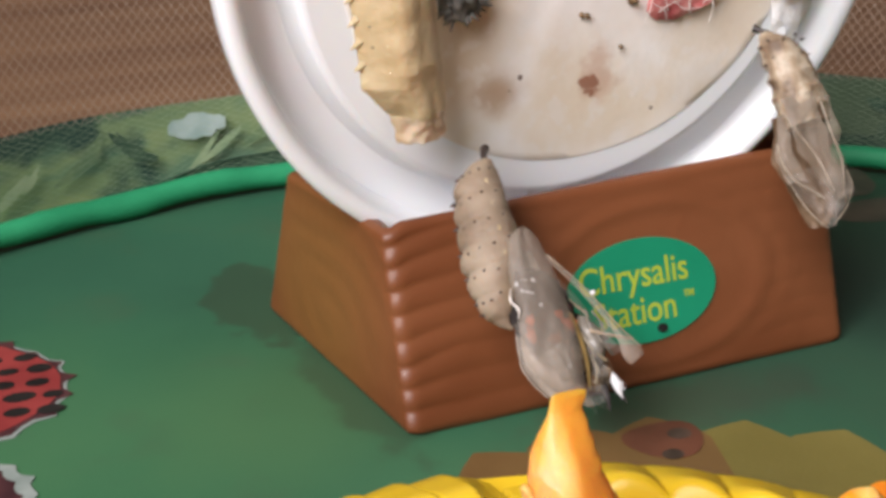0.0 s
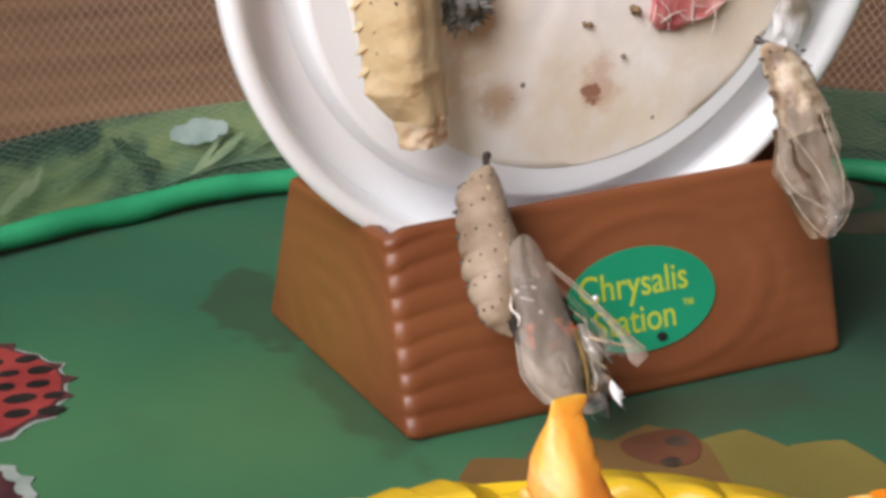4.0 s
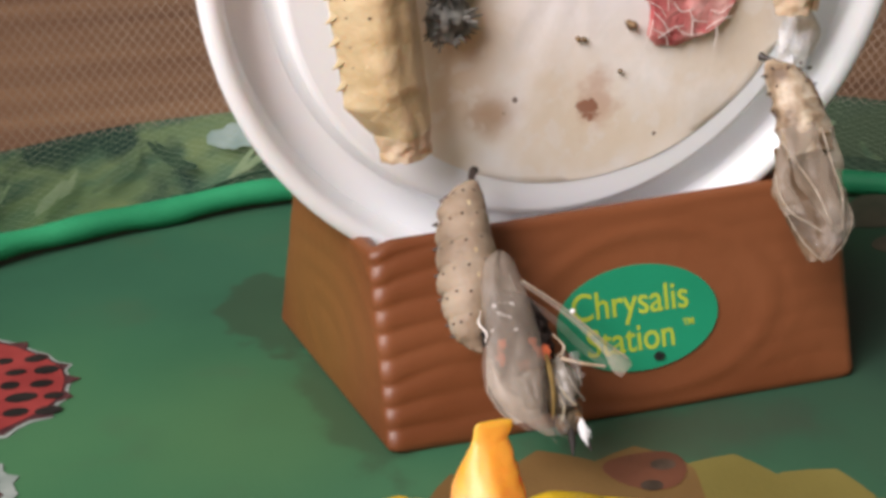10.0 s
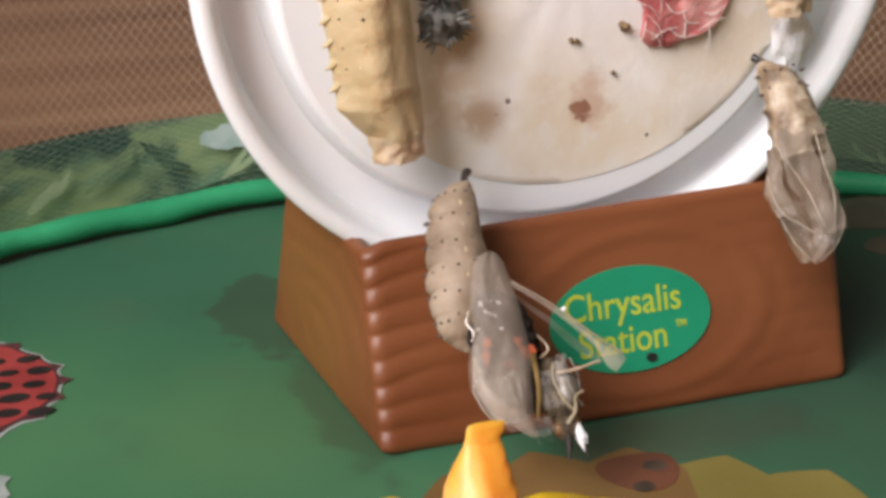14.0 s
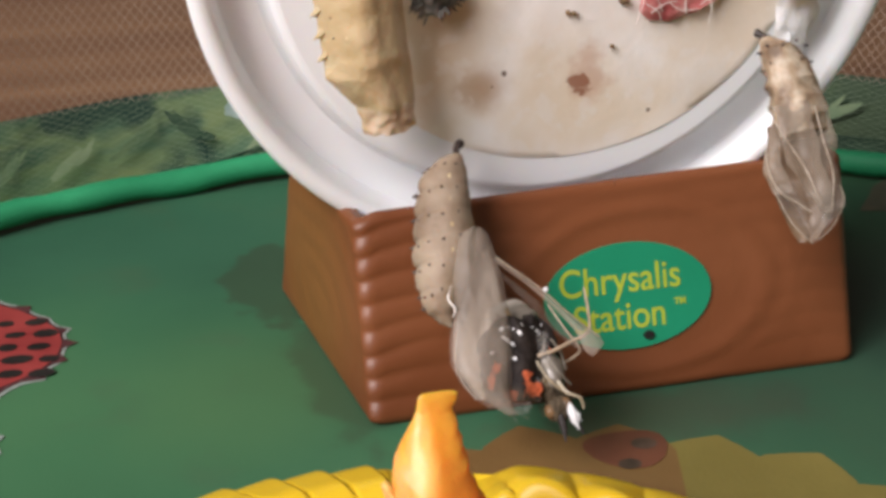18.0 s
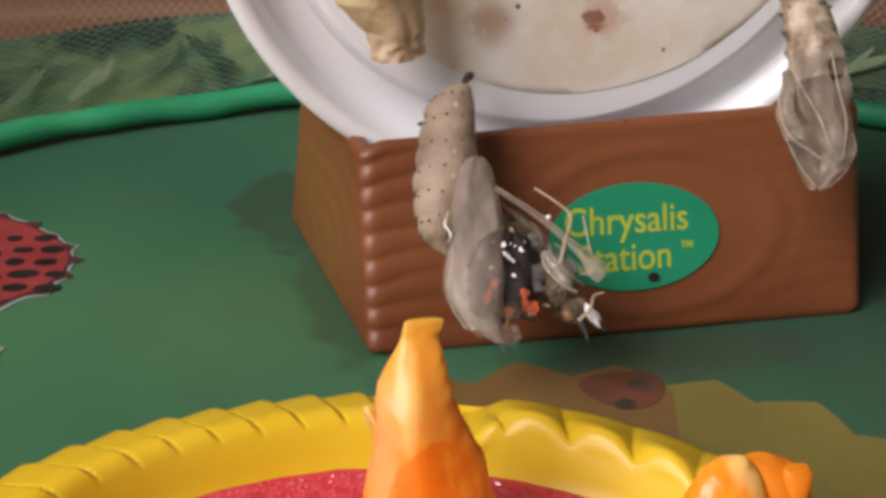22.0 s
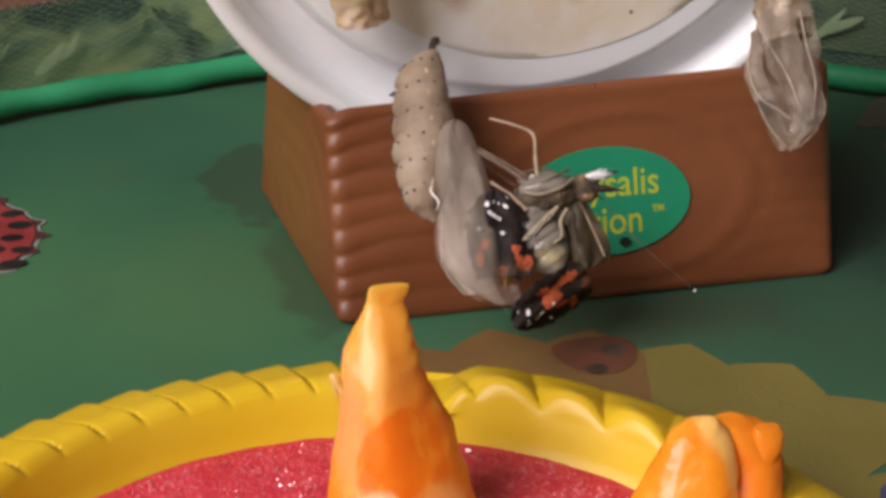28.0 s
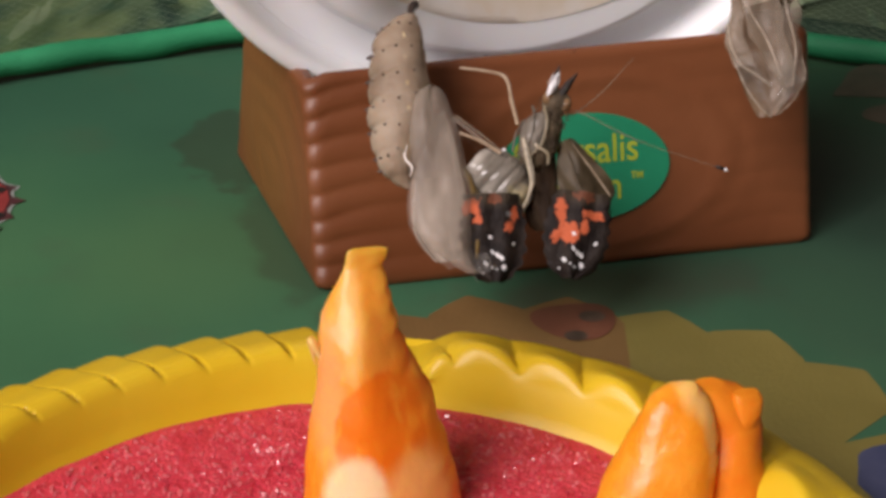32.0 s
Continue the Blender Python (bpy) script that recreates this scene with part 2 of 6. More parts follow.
piping_mat = mat("green_piping", [(0.014, 0.25, 0.105), (0.028, 0.36, 0.155)], 0.55, 60, bump=0.4, bump_scale=2200)
band_mat = mat("leaf_print_cloth", [(0.105, 0.20, 0.125), (0.26, 0.36, 0.17), (0.15, 0.28, 0.17)], 0.6, 90, (0.36, 0.62), 0.3, 2500, stretch=(0.7, 0.7, 2.0))
patches(band_mat, (0.33, 0.41, 0.18), 38, 0.52, 0.60, (1, 4, 2), (1, 1, 1.5))
patches(band_mat, (0.035, 0.085, 0.062), 60, 0.55, 0.62, (7, 2, 5))
# the band's right part is shaded by this darker colour
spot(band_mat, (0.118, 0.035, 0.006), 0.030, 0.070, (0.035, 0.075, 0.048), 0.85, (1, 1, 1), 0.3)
band_net_mat = mat("pale_green_net", [(0.34, 0.45, 0.31), (0.56, 0.65, 0.47)], 0.6, 60)
leaf_mats = [mat("leaf_print", [(0.17, 0.29, 0.17), (0.31, 0.43, 0.23)], 0.6, 220, bump=0.2, bump_scale=2500),
             mat("leaf_print", [(0.24, 0.36, 0.21), (0.40, 0.50, 0.29)], 0.6, 220, bump=0.2, bump_scale=2500),
             mat("leaf_print", [(0.09, 0.17, 0.10), (0.20, 0.29, 0.14)], 0.6, 220, bump=0.2, bump_scale=2500),
             mat("leaf_print", [(0.025, 0.065, 0.042), (0.06, 0.12, 0.07)], 0.6, 220, bump=0.2, bump_scale=2500)]
bloom_mat = mat("pale_flower_print", [(0.42, 0.56, 0.54), (0.62, 0.72, 0.70)], 0.6, 260, bump=0.2, bump_scale=2500)
gap_mat = mat("dark_hem_cloth", [(0.024, 0.055, 0.035), (0.05, 0.095, 0.058)], 0.7, 160, bump=0.2, bump_scale=2500)
net_mat = mat("beige_net", [(0.42, 0.31, 0.25), (0.52, 0.42, 0.34)], 0.6, 80)
plum_wall = mat("brown_painted_wall", [(0.078, 0.037, 0.030), (0.105, 0.052, 0.042)], 0.6, 3, bump=0.1, bump_scale=80)
white_wall = mat("white_painted_wall", [(0.34, 0.32, 0.30), (0.40, 0.38, 0.36)], 0.8, 4, bump=0.1, bump_scale=150)
pale_wall = mat("pale_painted_wall", [(0.72, 0.71, 0.70), (0.78, 0.77, 0.76)], 0.8, 4, bump=0.1, bump_scale=150)
table_wood = mat("table_wood", [(0.16, 0.085, 0.045), (0.26, 0.15, 0.08)], 0.45, 8, bump=0.1, bump_scale=200, stretch=(1, 9, 1))
log_mat = mat("brown_moulded_plastic", [(0.135, 0.039, 0.012), (0.168, 0.051, 0.0165)], 0.46, 55, bump=0.2, bump_scale=500, rough_var=0.12, coat=0.02)
patches(log_mat, (0.22, 0.074, 0.027), 40, 0.5, 0.75, (2, 2, 2), (0.25, 0.25, 1))
spot(log_mat, (-0.002, 0.022, 0.010), 0.004, 0.016, (0.185, 0.090, 0.018), 0.6, (1, 0.8, 0.8), 0.4)
sticker_mat = mat("green_sticker", [(0.004, 0.235, 0.115), (0.006, 0.275, 0.138)], 0.4, 60, bump=0.05, bump_scale=900)
letter_mat = mat("yellow_print", [(0.36, 0.44, 0.03), (0.44, 0.52, 0.05)], 0.5, 200)
black_mat = mat("black_print", [(0.008, 0.008, 0.008), (0.02, 0.018, 0.016)], 0.5, 200)
lid_mat = mat("white_lid_plastic", [(0.865, 0.88, 0.89), (0.89, 0.905, 0.91)], 0.42, 40, bump=0.04, bump_scale=300, sub=0.1)
paper_mat = mat("stained_filter_paper", [(0.80, 0.71, 0.585), (0.87, 0.815, 0.73), (0.91, 0.895, 0.865)], 0.85, 150, (0.3, 0.7), 0.12, 1200)
spot(paper_mat, (0.004, -0.021, 0), 0.002, 0.009, (0.74, 0.61, 0.43), 0.55, (0.45, 1.2, 0), 0.7)
spot(paper_mat, (0.016, -0.012, 0), 0.002, 0.007, (0.74, 0.62, 0.45), 0.5, (0.8, 0.8, 0), 0.7)
spot(paper_mat, (0.002, 0.001, 0), 0.007, 0.020, (0.88, 0.86, 0.87), 0.9, (1, 1, 0), 0.4)
# soft brown shadow beside the closed chrysalis, painted on the paper
spot(paper_mat, (-0.013, -0.010, 0), 0.002, 0.014, (0.60, 0.47, 0.30), 0.6, (1.3, 0.8, 0), 0.4)
spot(paper_mat, (-0.008, -0.018, 0), 0.001, 0.004, (0.42, 0.26, 0.14), 0.8, (1, 1, 0), 0.5)
patches(paper_mat, (0.60, 0.48, 0.33), 95, 0.56, 0.76, (0.3, 0.1, 0), (1, 1, 1), 0.2)
patches(paper_mat, (0.84, 0.80, 0.74), 420, 0.55, 0.62, (0.1, 0.4, 0), (1, 1, 1), 0.45)
spot(paper_mat, (0.0030, -0.0172, 0), 0.0004, 0.0026, (0.50, 0.26, 0.16), 0.5, (0.8, 0.6, 0), 0.9)
spot(paper_mat, (0.0022, -0.0180, 0), 0.0007, 0.0012, (0.27, 0.10, 0.05), 0.85, (0.9, 0.8, 0), 1.0)
for sx, sy, sr in ((-0.006, -0.0165, 0.0004), (0.010, -0.0215, 0.0003)):
    spot(paper_mat, (sx, sy, 0), sr * 0.4, sr, (0.10, 0.05, 0.03), 0.9, (1, 1, 0), 0.4)
tan_pupa = mat("tan_chitin", [(0.47, 0.345, 0.18), (0.57, 0.44, 0.255), (0.64, 0.52, 0.33)], 0.42, 260, (0.3, 0.7), 0.35, 1600, sub=0.25)
foot_mat = mat("pale_chitin", [(0.50, 0.36, 0.22), (0.64, 0.50, 0.36)], 0.35, 260, bump=0.3, bump_scale=1400, sub=0.3)
dry_mat = mat("dry_pale_husk", [(0.14, 0.09, 0.052), (0.33, 0.245, 0.16), (0.54, 0.46, 0.35)], 0.5, 420, (0.36, 0.62), 0.5, 1000, sub=0.2)
husk_mat = mat("papery_husk", [(0.20, 0.143, 0.096), (0.285, 0.215, 0.150), (0.36, 0.285, 0.208)], 0.6, 260, (0.3, 0.7), 0.35, 1500, sub=0.25, spec=0.35)
patches(husk_mat, (0.40, 0.31, 0.19), 110, 0.54, 0.66, (0.02, 0.01, 0.03), (1.4, 1, 0.7), 0.6)
patches(husk_mat, (0.13, 0.085, 0.05), 420, 0.66, 0.74, (0.05, 0.02, 0.0), (1, 1, 1), 0.4)
rear_mat = mat("beige_case_wall", [(0.35, 0.285, 0.22), (0.44, 0.37, 0.295)], 0.5, 150, bump=0.3, bump_scale=900)
gold_mat = mat("pale_gold_point", [(0.55, 0.40, 0.16), (0.72, 0.60, 0.36)], 0.25, 500, coat=0.5)
film_mat = mat("translucent_husk_film", [(0.35, 0.285, 0.225), (0.47, 0.395, 0.32)], 0.45, 150, bump=0.2, bump_scale=700, alpha=0.28)
dry_film = mat("beige_dry_film", [(0.28, 0.215, 0.155), (0.42, 0.35, 0.275)], 0.4, 260, bump=0.3, bump_scale=800, alpha=0.30)
edge_husk = mat("pale_husk_edge", [(0.40, 0.325, 0.235), (0.58, 0.50, 0.40)], 0.4, 300, bump=0.3, bump_scale=900, alpha=0.55)
clear_mat = mat("clear_husk_film", [(0.34, 0.29, 0.24), (0.50, 0.44, 0.38)], 0.22, 300, bump=0.4, bump_scale=1000, alpha=0.09, coat=0.3)
glass_mat = mat("clear_wet_film", [(0.5, 0.47, 0.43), (0.7, 0.68, 0.64)], 0.1, 300, bump=0.5, bump_scale=800, alpha=0.07, coat=0.6)
inside_mat = mat("brown_case_inside", [(0.10, 0.058, 0.03), (0.22, 0.14, 0.082)], 0.5, 300, bump=0.4, bump_scale=1000)
strip_mat = mat("golden_strip", [(0.16, 0.10, 0.03), (0.32, 0.22, 0.08)], 0.3, 400, bump=0.3)
stalk_mat = mat("black_stalk", [(0.02, 0.015, 0.012), (0.05, 0.035, 0.03)], 0.4, 500)
dot_mat = mat("dark_spines", [(0.035, 0.022, 0.016), (0.08, 0.05, 0.036)], 0.5, 500)
fuzz_mat = mat("grey_shed_skin", [(0.05, 0.052, 0.045), (0.24, 0.235, 0.21)], 0.7, 700, bump=0.6)
red_mat = mat("red_stain_fluff", [(0.46, 0.10, 0.10), (0.58, 0.20, 0.185), (0.72, 0.44, 0.40)], 0.7, 420, (0.35, 0.72), 0.7, 1800)
thread_mat = mat("white_silk", [(0.75, 0.68, 0.62), (0.82, 0.78, 0.72)], 0.6, 500)
silk_mat = mat("white_silk_pad", [(0.74, 0.71, 0.67), (0.88, 0.86, 0.84)], 0.7, 300, bump=0.6, bump_scale=1500, sub=0.3)
speck_mat = mat("brown_frass", [(0.10, 0.055, 0.02), (0.24, 0.15, 0.07)], 0.6, 900)
dish_mat = mat("yellow_dish_plastic", [(0.61, 0.385, 0.010), (0.68, 0.46, 0.024)], 0.30, 40, bump=0.06, bump_scale=500, sub=0.05, spec=0.3)
sugar_mat = mat("red_sugar", [(0.62, 0.026, 0.050), (0.76, 0.062, 0.092)], 0.5, 900, bump=0.9, bump_scale=2600, sub=0.2)
crystal_mat = mat("sugar_crystals", [(0.56, 0.045, 0.07), (0.74, 0.24, 0.25)], 0.12, 900, coat=0.6)
seg_mat = mat("orange_segment_skin", [(0.84, 0.21, 0.008), (0.87, 0.27, 0.016), (0.88, 0.33, 0.035)], 0.42, 200, (0.32, 0.72), 0.5, 420, sub=0.55, coat=0.08, sub_radius=(1.6, 0.6, 0.15), stretch=(1, 1, 0.4))
spot(seg_mat, (-0.0050, -0.0400, 0.0205), 0.0030, 0.0040, (0.88, 0.39, 0.05), 0.65, (0.9, 0.1, 0.80), 0.3)
spot(seg_mat, (-0.0060, -0.0400, 0.0200), 0.0002, 0.0013, (0.88, 0.54, 0.16), 0.6, (1, 0.1, 0.28), 0.3)
spot(seg_mat, (-0.0064, -0.0400, 0.0178), 0.0001, 0.0009, (0.90, 0.62, 0.28), 0.45, (1, 0.1, 0.26), 0.3)
spot(seg_mat, (-0.0084, -0.0390, 0.0160), 0.0006, 0.0018, (0.86, 0.40, 0.16), 0.6, (1, 0.1, 0.22), 0.2)
spot(seg_mat, (-0.0046, -0.0430, 0.0112), 0.0031, 0.0034, (0.82, 0.19, 0.004), 0.9, (0.98, 0.1, 0.66), 0.22)
patches(seg_mat, (0.90, 0.42, 0.04), 420, 0.56, 0.66, (0.01, 0, 0.02), (1.6, 1, 0.5), 0.45)
spot(seg_mat, (-0.0068, -0.0440, 0.0068), 0.0021, 0.0029, (0.88, 0.68, 0.40), 0.9, (1.0, 0.1, 0.62), 0.3)
spot(seg_mat, (-0.0022, -0.0440, 0.0066), 0.0018, 0.0028, (0.82, 0.42, 0.14), 0.7, (0.8, 0.1, 0.60), 0.2)
chunk_mat = mat("orange_chunk_flesh", [(0.80, 0.24, 0.008), (0.86, 0.30, 0.014), (0.88, 0.38, 0.04)], 0.34, 240, (0.32, 0.72), 0.45, 700, sub=0.45, coat=0.15, sub_radius=(1, 0.4, 0.1))
for cx, cy, cz, cr in ((0.0176, -0.0450, 0.0140, 0.0011), (0.0185, -0.0458, 0.0130, 0.0009), (0.0190, -0.0462, 0.0116, 0.0009), (0.0193, -0.0465, 0.0102, 0.0009), (0.0190, -0.0470, 0.0092, 0.0008)):
    spot(chunk_mat, (cx, cy, cz), cr * 0.3, cr * 1.3, (0.90, 0.56, 0.18), 0.75, (1, 0.3, 0.7), 0.2)
# deeper copy of the chunk flesh, with the second lobe's shade in its colour
deep_flesh = mat("deep_orange_flesh", [(0.80, 0.20, 0.008), (0.86, 0.28, 0.018)], 0.42, 240, bump=0.3, bump_scale=900, sub=0.3, sub_radius=(1, 0.4, 0.1))
pith_mat = mat("orange_pith", [(0.84, 0.46, 0.10), (0.86, 0.62, 0.28)], 0.5, 300, bump=0.4, bump_scale=1500, sub=0.3)
white_pith = mat("white_pith", [(0.74, 0.50, 0.24), (0.82, 0.68, 0.44)], 0.5, 240, bump=0.3, bump_scale=1200, sub=0.3)
petal_mats = [mat("petal_print", [(0.155, 0.128, 0.030), (0.20, 0.166, 0.042)], 0.55, 60, bump=0.15, bump_scale=2200),
              mat("petal_print_ochre", [(0.145, 0.080, 0.025), (0.185, 0.106, 0.034)], 0.55, 60, bump=0.15, bump_scale=2200)]
lady_mat = mat("ladybird_print", [(0.10, 0.034, 0.018), (0.14, 0.048, 0.025)], 0.55, 120, bump=0.15, bump_scale=2200)
cat_mat = mat("red_print", [(0.24, 0.03, 0.028), (0.31, 0.045, 0.04)], 0.55, 200, bump=0.15, bump_scale=2200)
maroon_mat = mat("maroon_print", [(0.045, 0.015, 0.018), (0.10, 0.035, 0.035)], 0.55, 300, bump=0.15, bump_scale=2200)
edge_mat = mat("pale_print", [(0.22, 0.27, 0.24), (0.34, 0.38, 0.35)], 0.55, 300)
pink_mat = mat("pink_print", [(0.26, 0.14, 0.115), (0.34, 0.19, 0.155)], 0.55, 200)
taupe_mat = mat("taupe_print", [(0.06, 0.062, 0.042), (0.105, 0.09, 0.062)], 0.55, 200)
navy_mat = mat("navy_print", [(0.03, 0.04, 0.09), (0.06, 0.07, 0.13)], 0.55, 200)

# ---- room ----
W0, W1, D0, D1, HT = -640, 1300, -1400, 480, 1700
thing("table_top", box(-620, 1000, -1000, 440, -40, -1.5), table_wood, "brown wooden table top under the cage", "table", kind="structure", smooth=False)
thing("floor", box(W0, W1, D0, D1, -760, -740), table_wood, "brown wooden room floor", "floor", kind="structure", smooth=False)
# ceiling and all walls but the back are unseen additions; pale ones bounce light
thing("ceiling", box(W0, W1, D0, D1, HT, HT + 60), pale_wall, "white ceiling", "ceiling", kind="structure", smooth=False)
thing("wall_back", box(W0, W1, D1, D1 + 60, -740, HT), plum_wall, "plain brown wall behind the cage", "wall", kind="structure", smooth=False)
thing("wall_front", box(W0, W1, D0 - 60, D0, -740, HT), pale_wall, "plain pale wall", "wall", kind="structure", smooth=False)
thing("wall_right", box(W1, W1 + 60, D0, D1, -740, HT), white_wall, "plain pale wall", "wall", kind="structure", smooth=False)
bm = box(W0 - 60, W0, D0, -640, -740, HT)
box(W0 - 60, W0, 0, D1, -740, HT, bm)
box(W0 - 60, W0, -640, 0, -740, 200, bm)
box(W0 - 60, W0, -640, 0, 840, HT, bm)
thing("wall_left", bm, white_wall, "plain pale wall with a window opening", "wall", kind="structure", smooth=False)

# ---- the round cage: floor cloth, piping, printed band, net ----
CX, CY, CR = 18.9, -48.6, 126.7
bm = lathe([(0.05, 0), (40, 0), (80, 0), (CR - 9, 0), (CR - 6, -0.1), (CR - 4.2, -0.5), (CR - 3.2, -1.0), (CR - 1.5, -1.1), (CR + 1, -1.1)], 160)
bmesh.ops.translate(bm, verts=bm.verts, vec=(CX, CY, 0))
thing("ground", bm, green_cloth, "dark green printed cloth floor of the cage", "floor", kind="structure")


def ring_points(r, z, a0, a1, n, wob=0.0):
    return [(CX + (r + wob * noise.noise((a0 + k * 0.13, 1, 2))) * math.cos(radians(a0 + (a1 - a0) * k / n)),
             CY + (r + wob * noise.noise((k * 0.11, 4, 2))) * math.sin(radians(a0 + (a1 - a0) * k / n)),
             z + wob * noise.noise((k * 0.17, 7, 3))) for k in range(n + 1)]


thing("piping", tube(ring_points(CR - 1.2, 1.2, 0, 360, 360, 0.55), [1.75 + 0.28 * noise.noise((k * 0.21, 0, 0)) + 0.16 * noise.noise((k * 0.6, 3, 0)) for k in range(361)], 14), piping_mat,
      "bright green cloth piping round the cage floor", "piping", kind="structure")
rings = []
for z in (0.5, 3.5, 6.5, 9.5, 12, 13.8):
    rings.append([(x + 0, y, zz + (0.6 * noise.noise((k * 0.15, z, 0)))) for k, (x, y, zz) in enumerate(ring_points(CR + 0.8 - 0.02 * z, z, 0, 360, 240))])
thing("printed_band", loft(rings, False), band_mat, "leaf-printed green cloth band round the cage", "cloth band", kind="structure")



def net(step, zlo, zhi, h, r, slope=0.8, turns=(1, -1)):
    """Families of slanting strands on the round wall."""
    bm = bmesh.new()
    reach = int((zhi - zlo) * slope / step) + 4
    for turn in turns:
        for k in range(-reach, int(330 / step)):
            pts = []
            for j in range(13):
                z = zlo + (zhi - zlo) * j / 12
                s = k * step + turn * (z - zlo) * slope + (0 if turn > 0 else (zhi - zlo) * slope)
                a = radians(10) + s / CR
                if radians(8) < a < radians(160):
                    wob = 0.25 * noise.noise((s * 0.05, z * 0.05, 3))
                    pts.append((CX + (r + wob) * math.cos(a), CY + (r + wob) * math.sin(a), z + 0.3 * noise.noise((s * 0.08, z * 0.1, 8)), a))
            for (x0, y0, z0, a0), (x1, y1, z1, a1) in zip(pts, pts[1:]):
                up = h / math.hypot(1, 1 / slope) * 1.2
                dx, dy = -math.sin(a0) * h * 0.8, math.cos(a0) * h * 0.8
                g = up * turn
                bm.faces.new([bm.verts.new(v) for v in ((x0 - dx, y0 - dy, z0 - g * 0.5), (x0 + dx, y0 + dy, z0 + g * 0.5), (x1 + dx, y1 + dy, z1 + g * 0.5), (x1 - dx, y1 - dy, z1 - g * 0.5))])
    return bm


thing("cage_net", net(1.45, 13.4, 62.0, 0.12, CR - 0.6), net_mat, "fine beige diamond net wall of the cage", "net", kind="stuff")
thing("band_net", net(2.1, 2.4, 13.9, 0.095, CR - 0.9, 2.4, (1, -1)), band_net_mat, "fine pale green net over the printed band", "net", kind="stuff")


def on_band(a, z, proud):
    """A place on the printed band: degrees round the cage, height, how far it stands off."""
    return (CX + (CR - 0.3 - proud) * math.cos(radians(a)), CY + (CR - 0.3 - proud) * math.sin(radians(a)), z)


# leaves printed on the band: tapering blades with a darker half and slanting ribs
band_leaves = root("band_leaf_print", "pale and dark green leaves printed on the cloth band", "cloth print", kind="structure")
r = random.Random(17)
for k in range(34):
    a0, z0 = 168 - 4.4 * k + r.uniform(-1, 1), r.uniform(3.6, 8.0)
    side, reach, tint = r.choice((-1, 1)), r.uniform(4.6, 8.0), leaf_mats[3 if k % 4 == 3 else k % 3]
    for q in range(4):
        # one leaflet of the frond, slanting away from its stem
        foot = (a0 + side * (0.75 * q - 1.2), z0 + 0.9 * q - 1.4)
        tilt, long, half = radians(r.uniform(20, 50)), reach * (1 - 0.15 * q), r.uniform(0.55, 0.95)
        rows = []
        for i in range(9):
            u = i / 8
            w = half * math.sin(math.pi * min(1, 0.08 + 0.92 * u)) ** 0.7
            da, dz = u * long * 0.45 * math.cos(tilt), u * long * math.sin(tilt) * (0.8 + 0.3 * u)
            rows.append([on_band(foot[0] + side * da, max(2.0, min(13.4, foot[1] + dz + w * v)), 0.06 + 0.012 * ((k + q) % 5)) for v in (-1, 0, 1)])
        part("leaf", sheet(rows, 0.02), tint, band_leaves)

rows = []
for i in range(12):
    u = i / 11
    rows.append([on_band(99.8 - 4.0 * u, 10.2 + 1.9 * v * (0.35 + 0.65 * math.sin(math.pi * u)) + 0.9 * noise.noise((u * 6, v * 2, 3)), 0.30) for v in np.linspace(-1, 1, 7)])
part("pale_flower", sheet(rows, 0.04), bloom_mat, band_leaves, "pale blue-white flower print")

# the hem of the band comes away from the piping, with dark cloth under it
hem = [(float(a), float(np.interp(a, (20, 70, 93, 97, 100, 104.5, 106.5, 180), (4.6, 4.8, 4.7, 4.3, 3.1, 2.6, 1.4, 0.9))) + 0.25 * noise.noise((a * 0.35, 1, 6))) for a in np.linspace(20, 160, 200)]
rows = [[on_band(a, 0.6 + (z - 0.6) * v, 0.35) for v in (0, 0.33, 0.67, 1)] for a, z in hem]
thing("band_gap", sheet(rows, 0.05), gap_mat, "dark green cloth strip between hem and piping", "cloth band", kind="structure")
thing("band_hem", tube([on_band(a, z, 0.5) for a, z in hem], 0.16, 6), gap_mat, "thin dark hem of the printed band", "hem", kind="structure")

# ---- prints on the floor cloth ----
def petal(angle, r0, r1, half):
    out = []
    for s, w in ((0.0, 0.9), (0.55, 1.0), (0.85, 1.0), (0.90, 0.86), (0.955, 0.45), (1.0, 0.03)):
        out.append((r0 + (r1 - r0) * s, half * w))
    ring = [(r, w) for r, w in out] + [(r, -w) for r, w in out[::-1]]
    c, s = math.cos(angle), math.sin(angle)
    return [(r * c - w * s, r * s + w * c) for r, w in ring]


flower = root("flower_print", "pale yellow flower printed on the cloth", "floor print", kind="structure", at=(11.5, -43, 0))
for k in range(24):
    a = radians(27.5 + 14.69 * k)
    part("petal", slab(petal(a, 8, 39.2 + 0.5 * math.sin(k * 2.1), 5.3), 0.03, 0.06 + 0.002 * k), petal_mats[1 if k in (3, 4, 5, 6) else 0], flower, smooth=False)
lady = root("ladybird_print", "dark red ladybird printed on the flower", "floor print", kind="structure", at=(22.9, -10.2, 0))
part("shell", slab([(4.3 * math.cos(a), 3.5 * math.sin(a) + 0.6 * math.cos(2 * a)) for a in np.linspace(0, 6.283, 25)[:-1]], 0.12, 0.15), lady_mat, lady, smooth=False)
for x, y, r in ((1.9, 0.1, 1.35), (-1.0, -3.1, 1.2)):
    part("spot", slab([(x + r * math.cos(a), y + 0.8 * r * math.sin(a)) for a in np.linspace(0, 6.283, 13)[:-1]], 0.155, 0.18), dot_mat, lady, smooth=False)


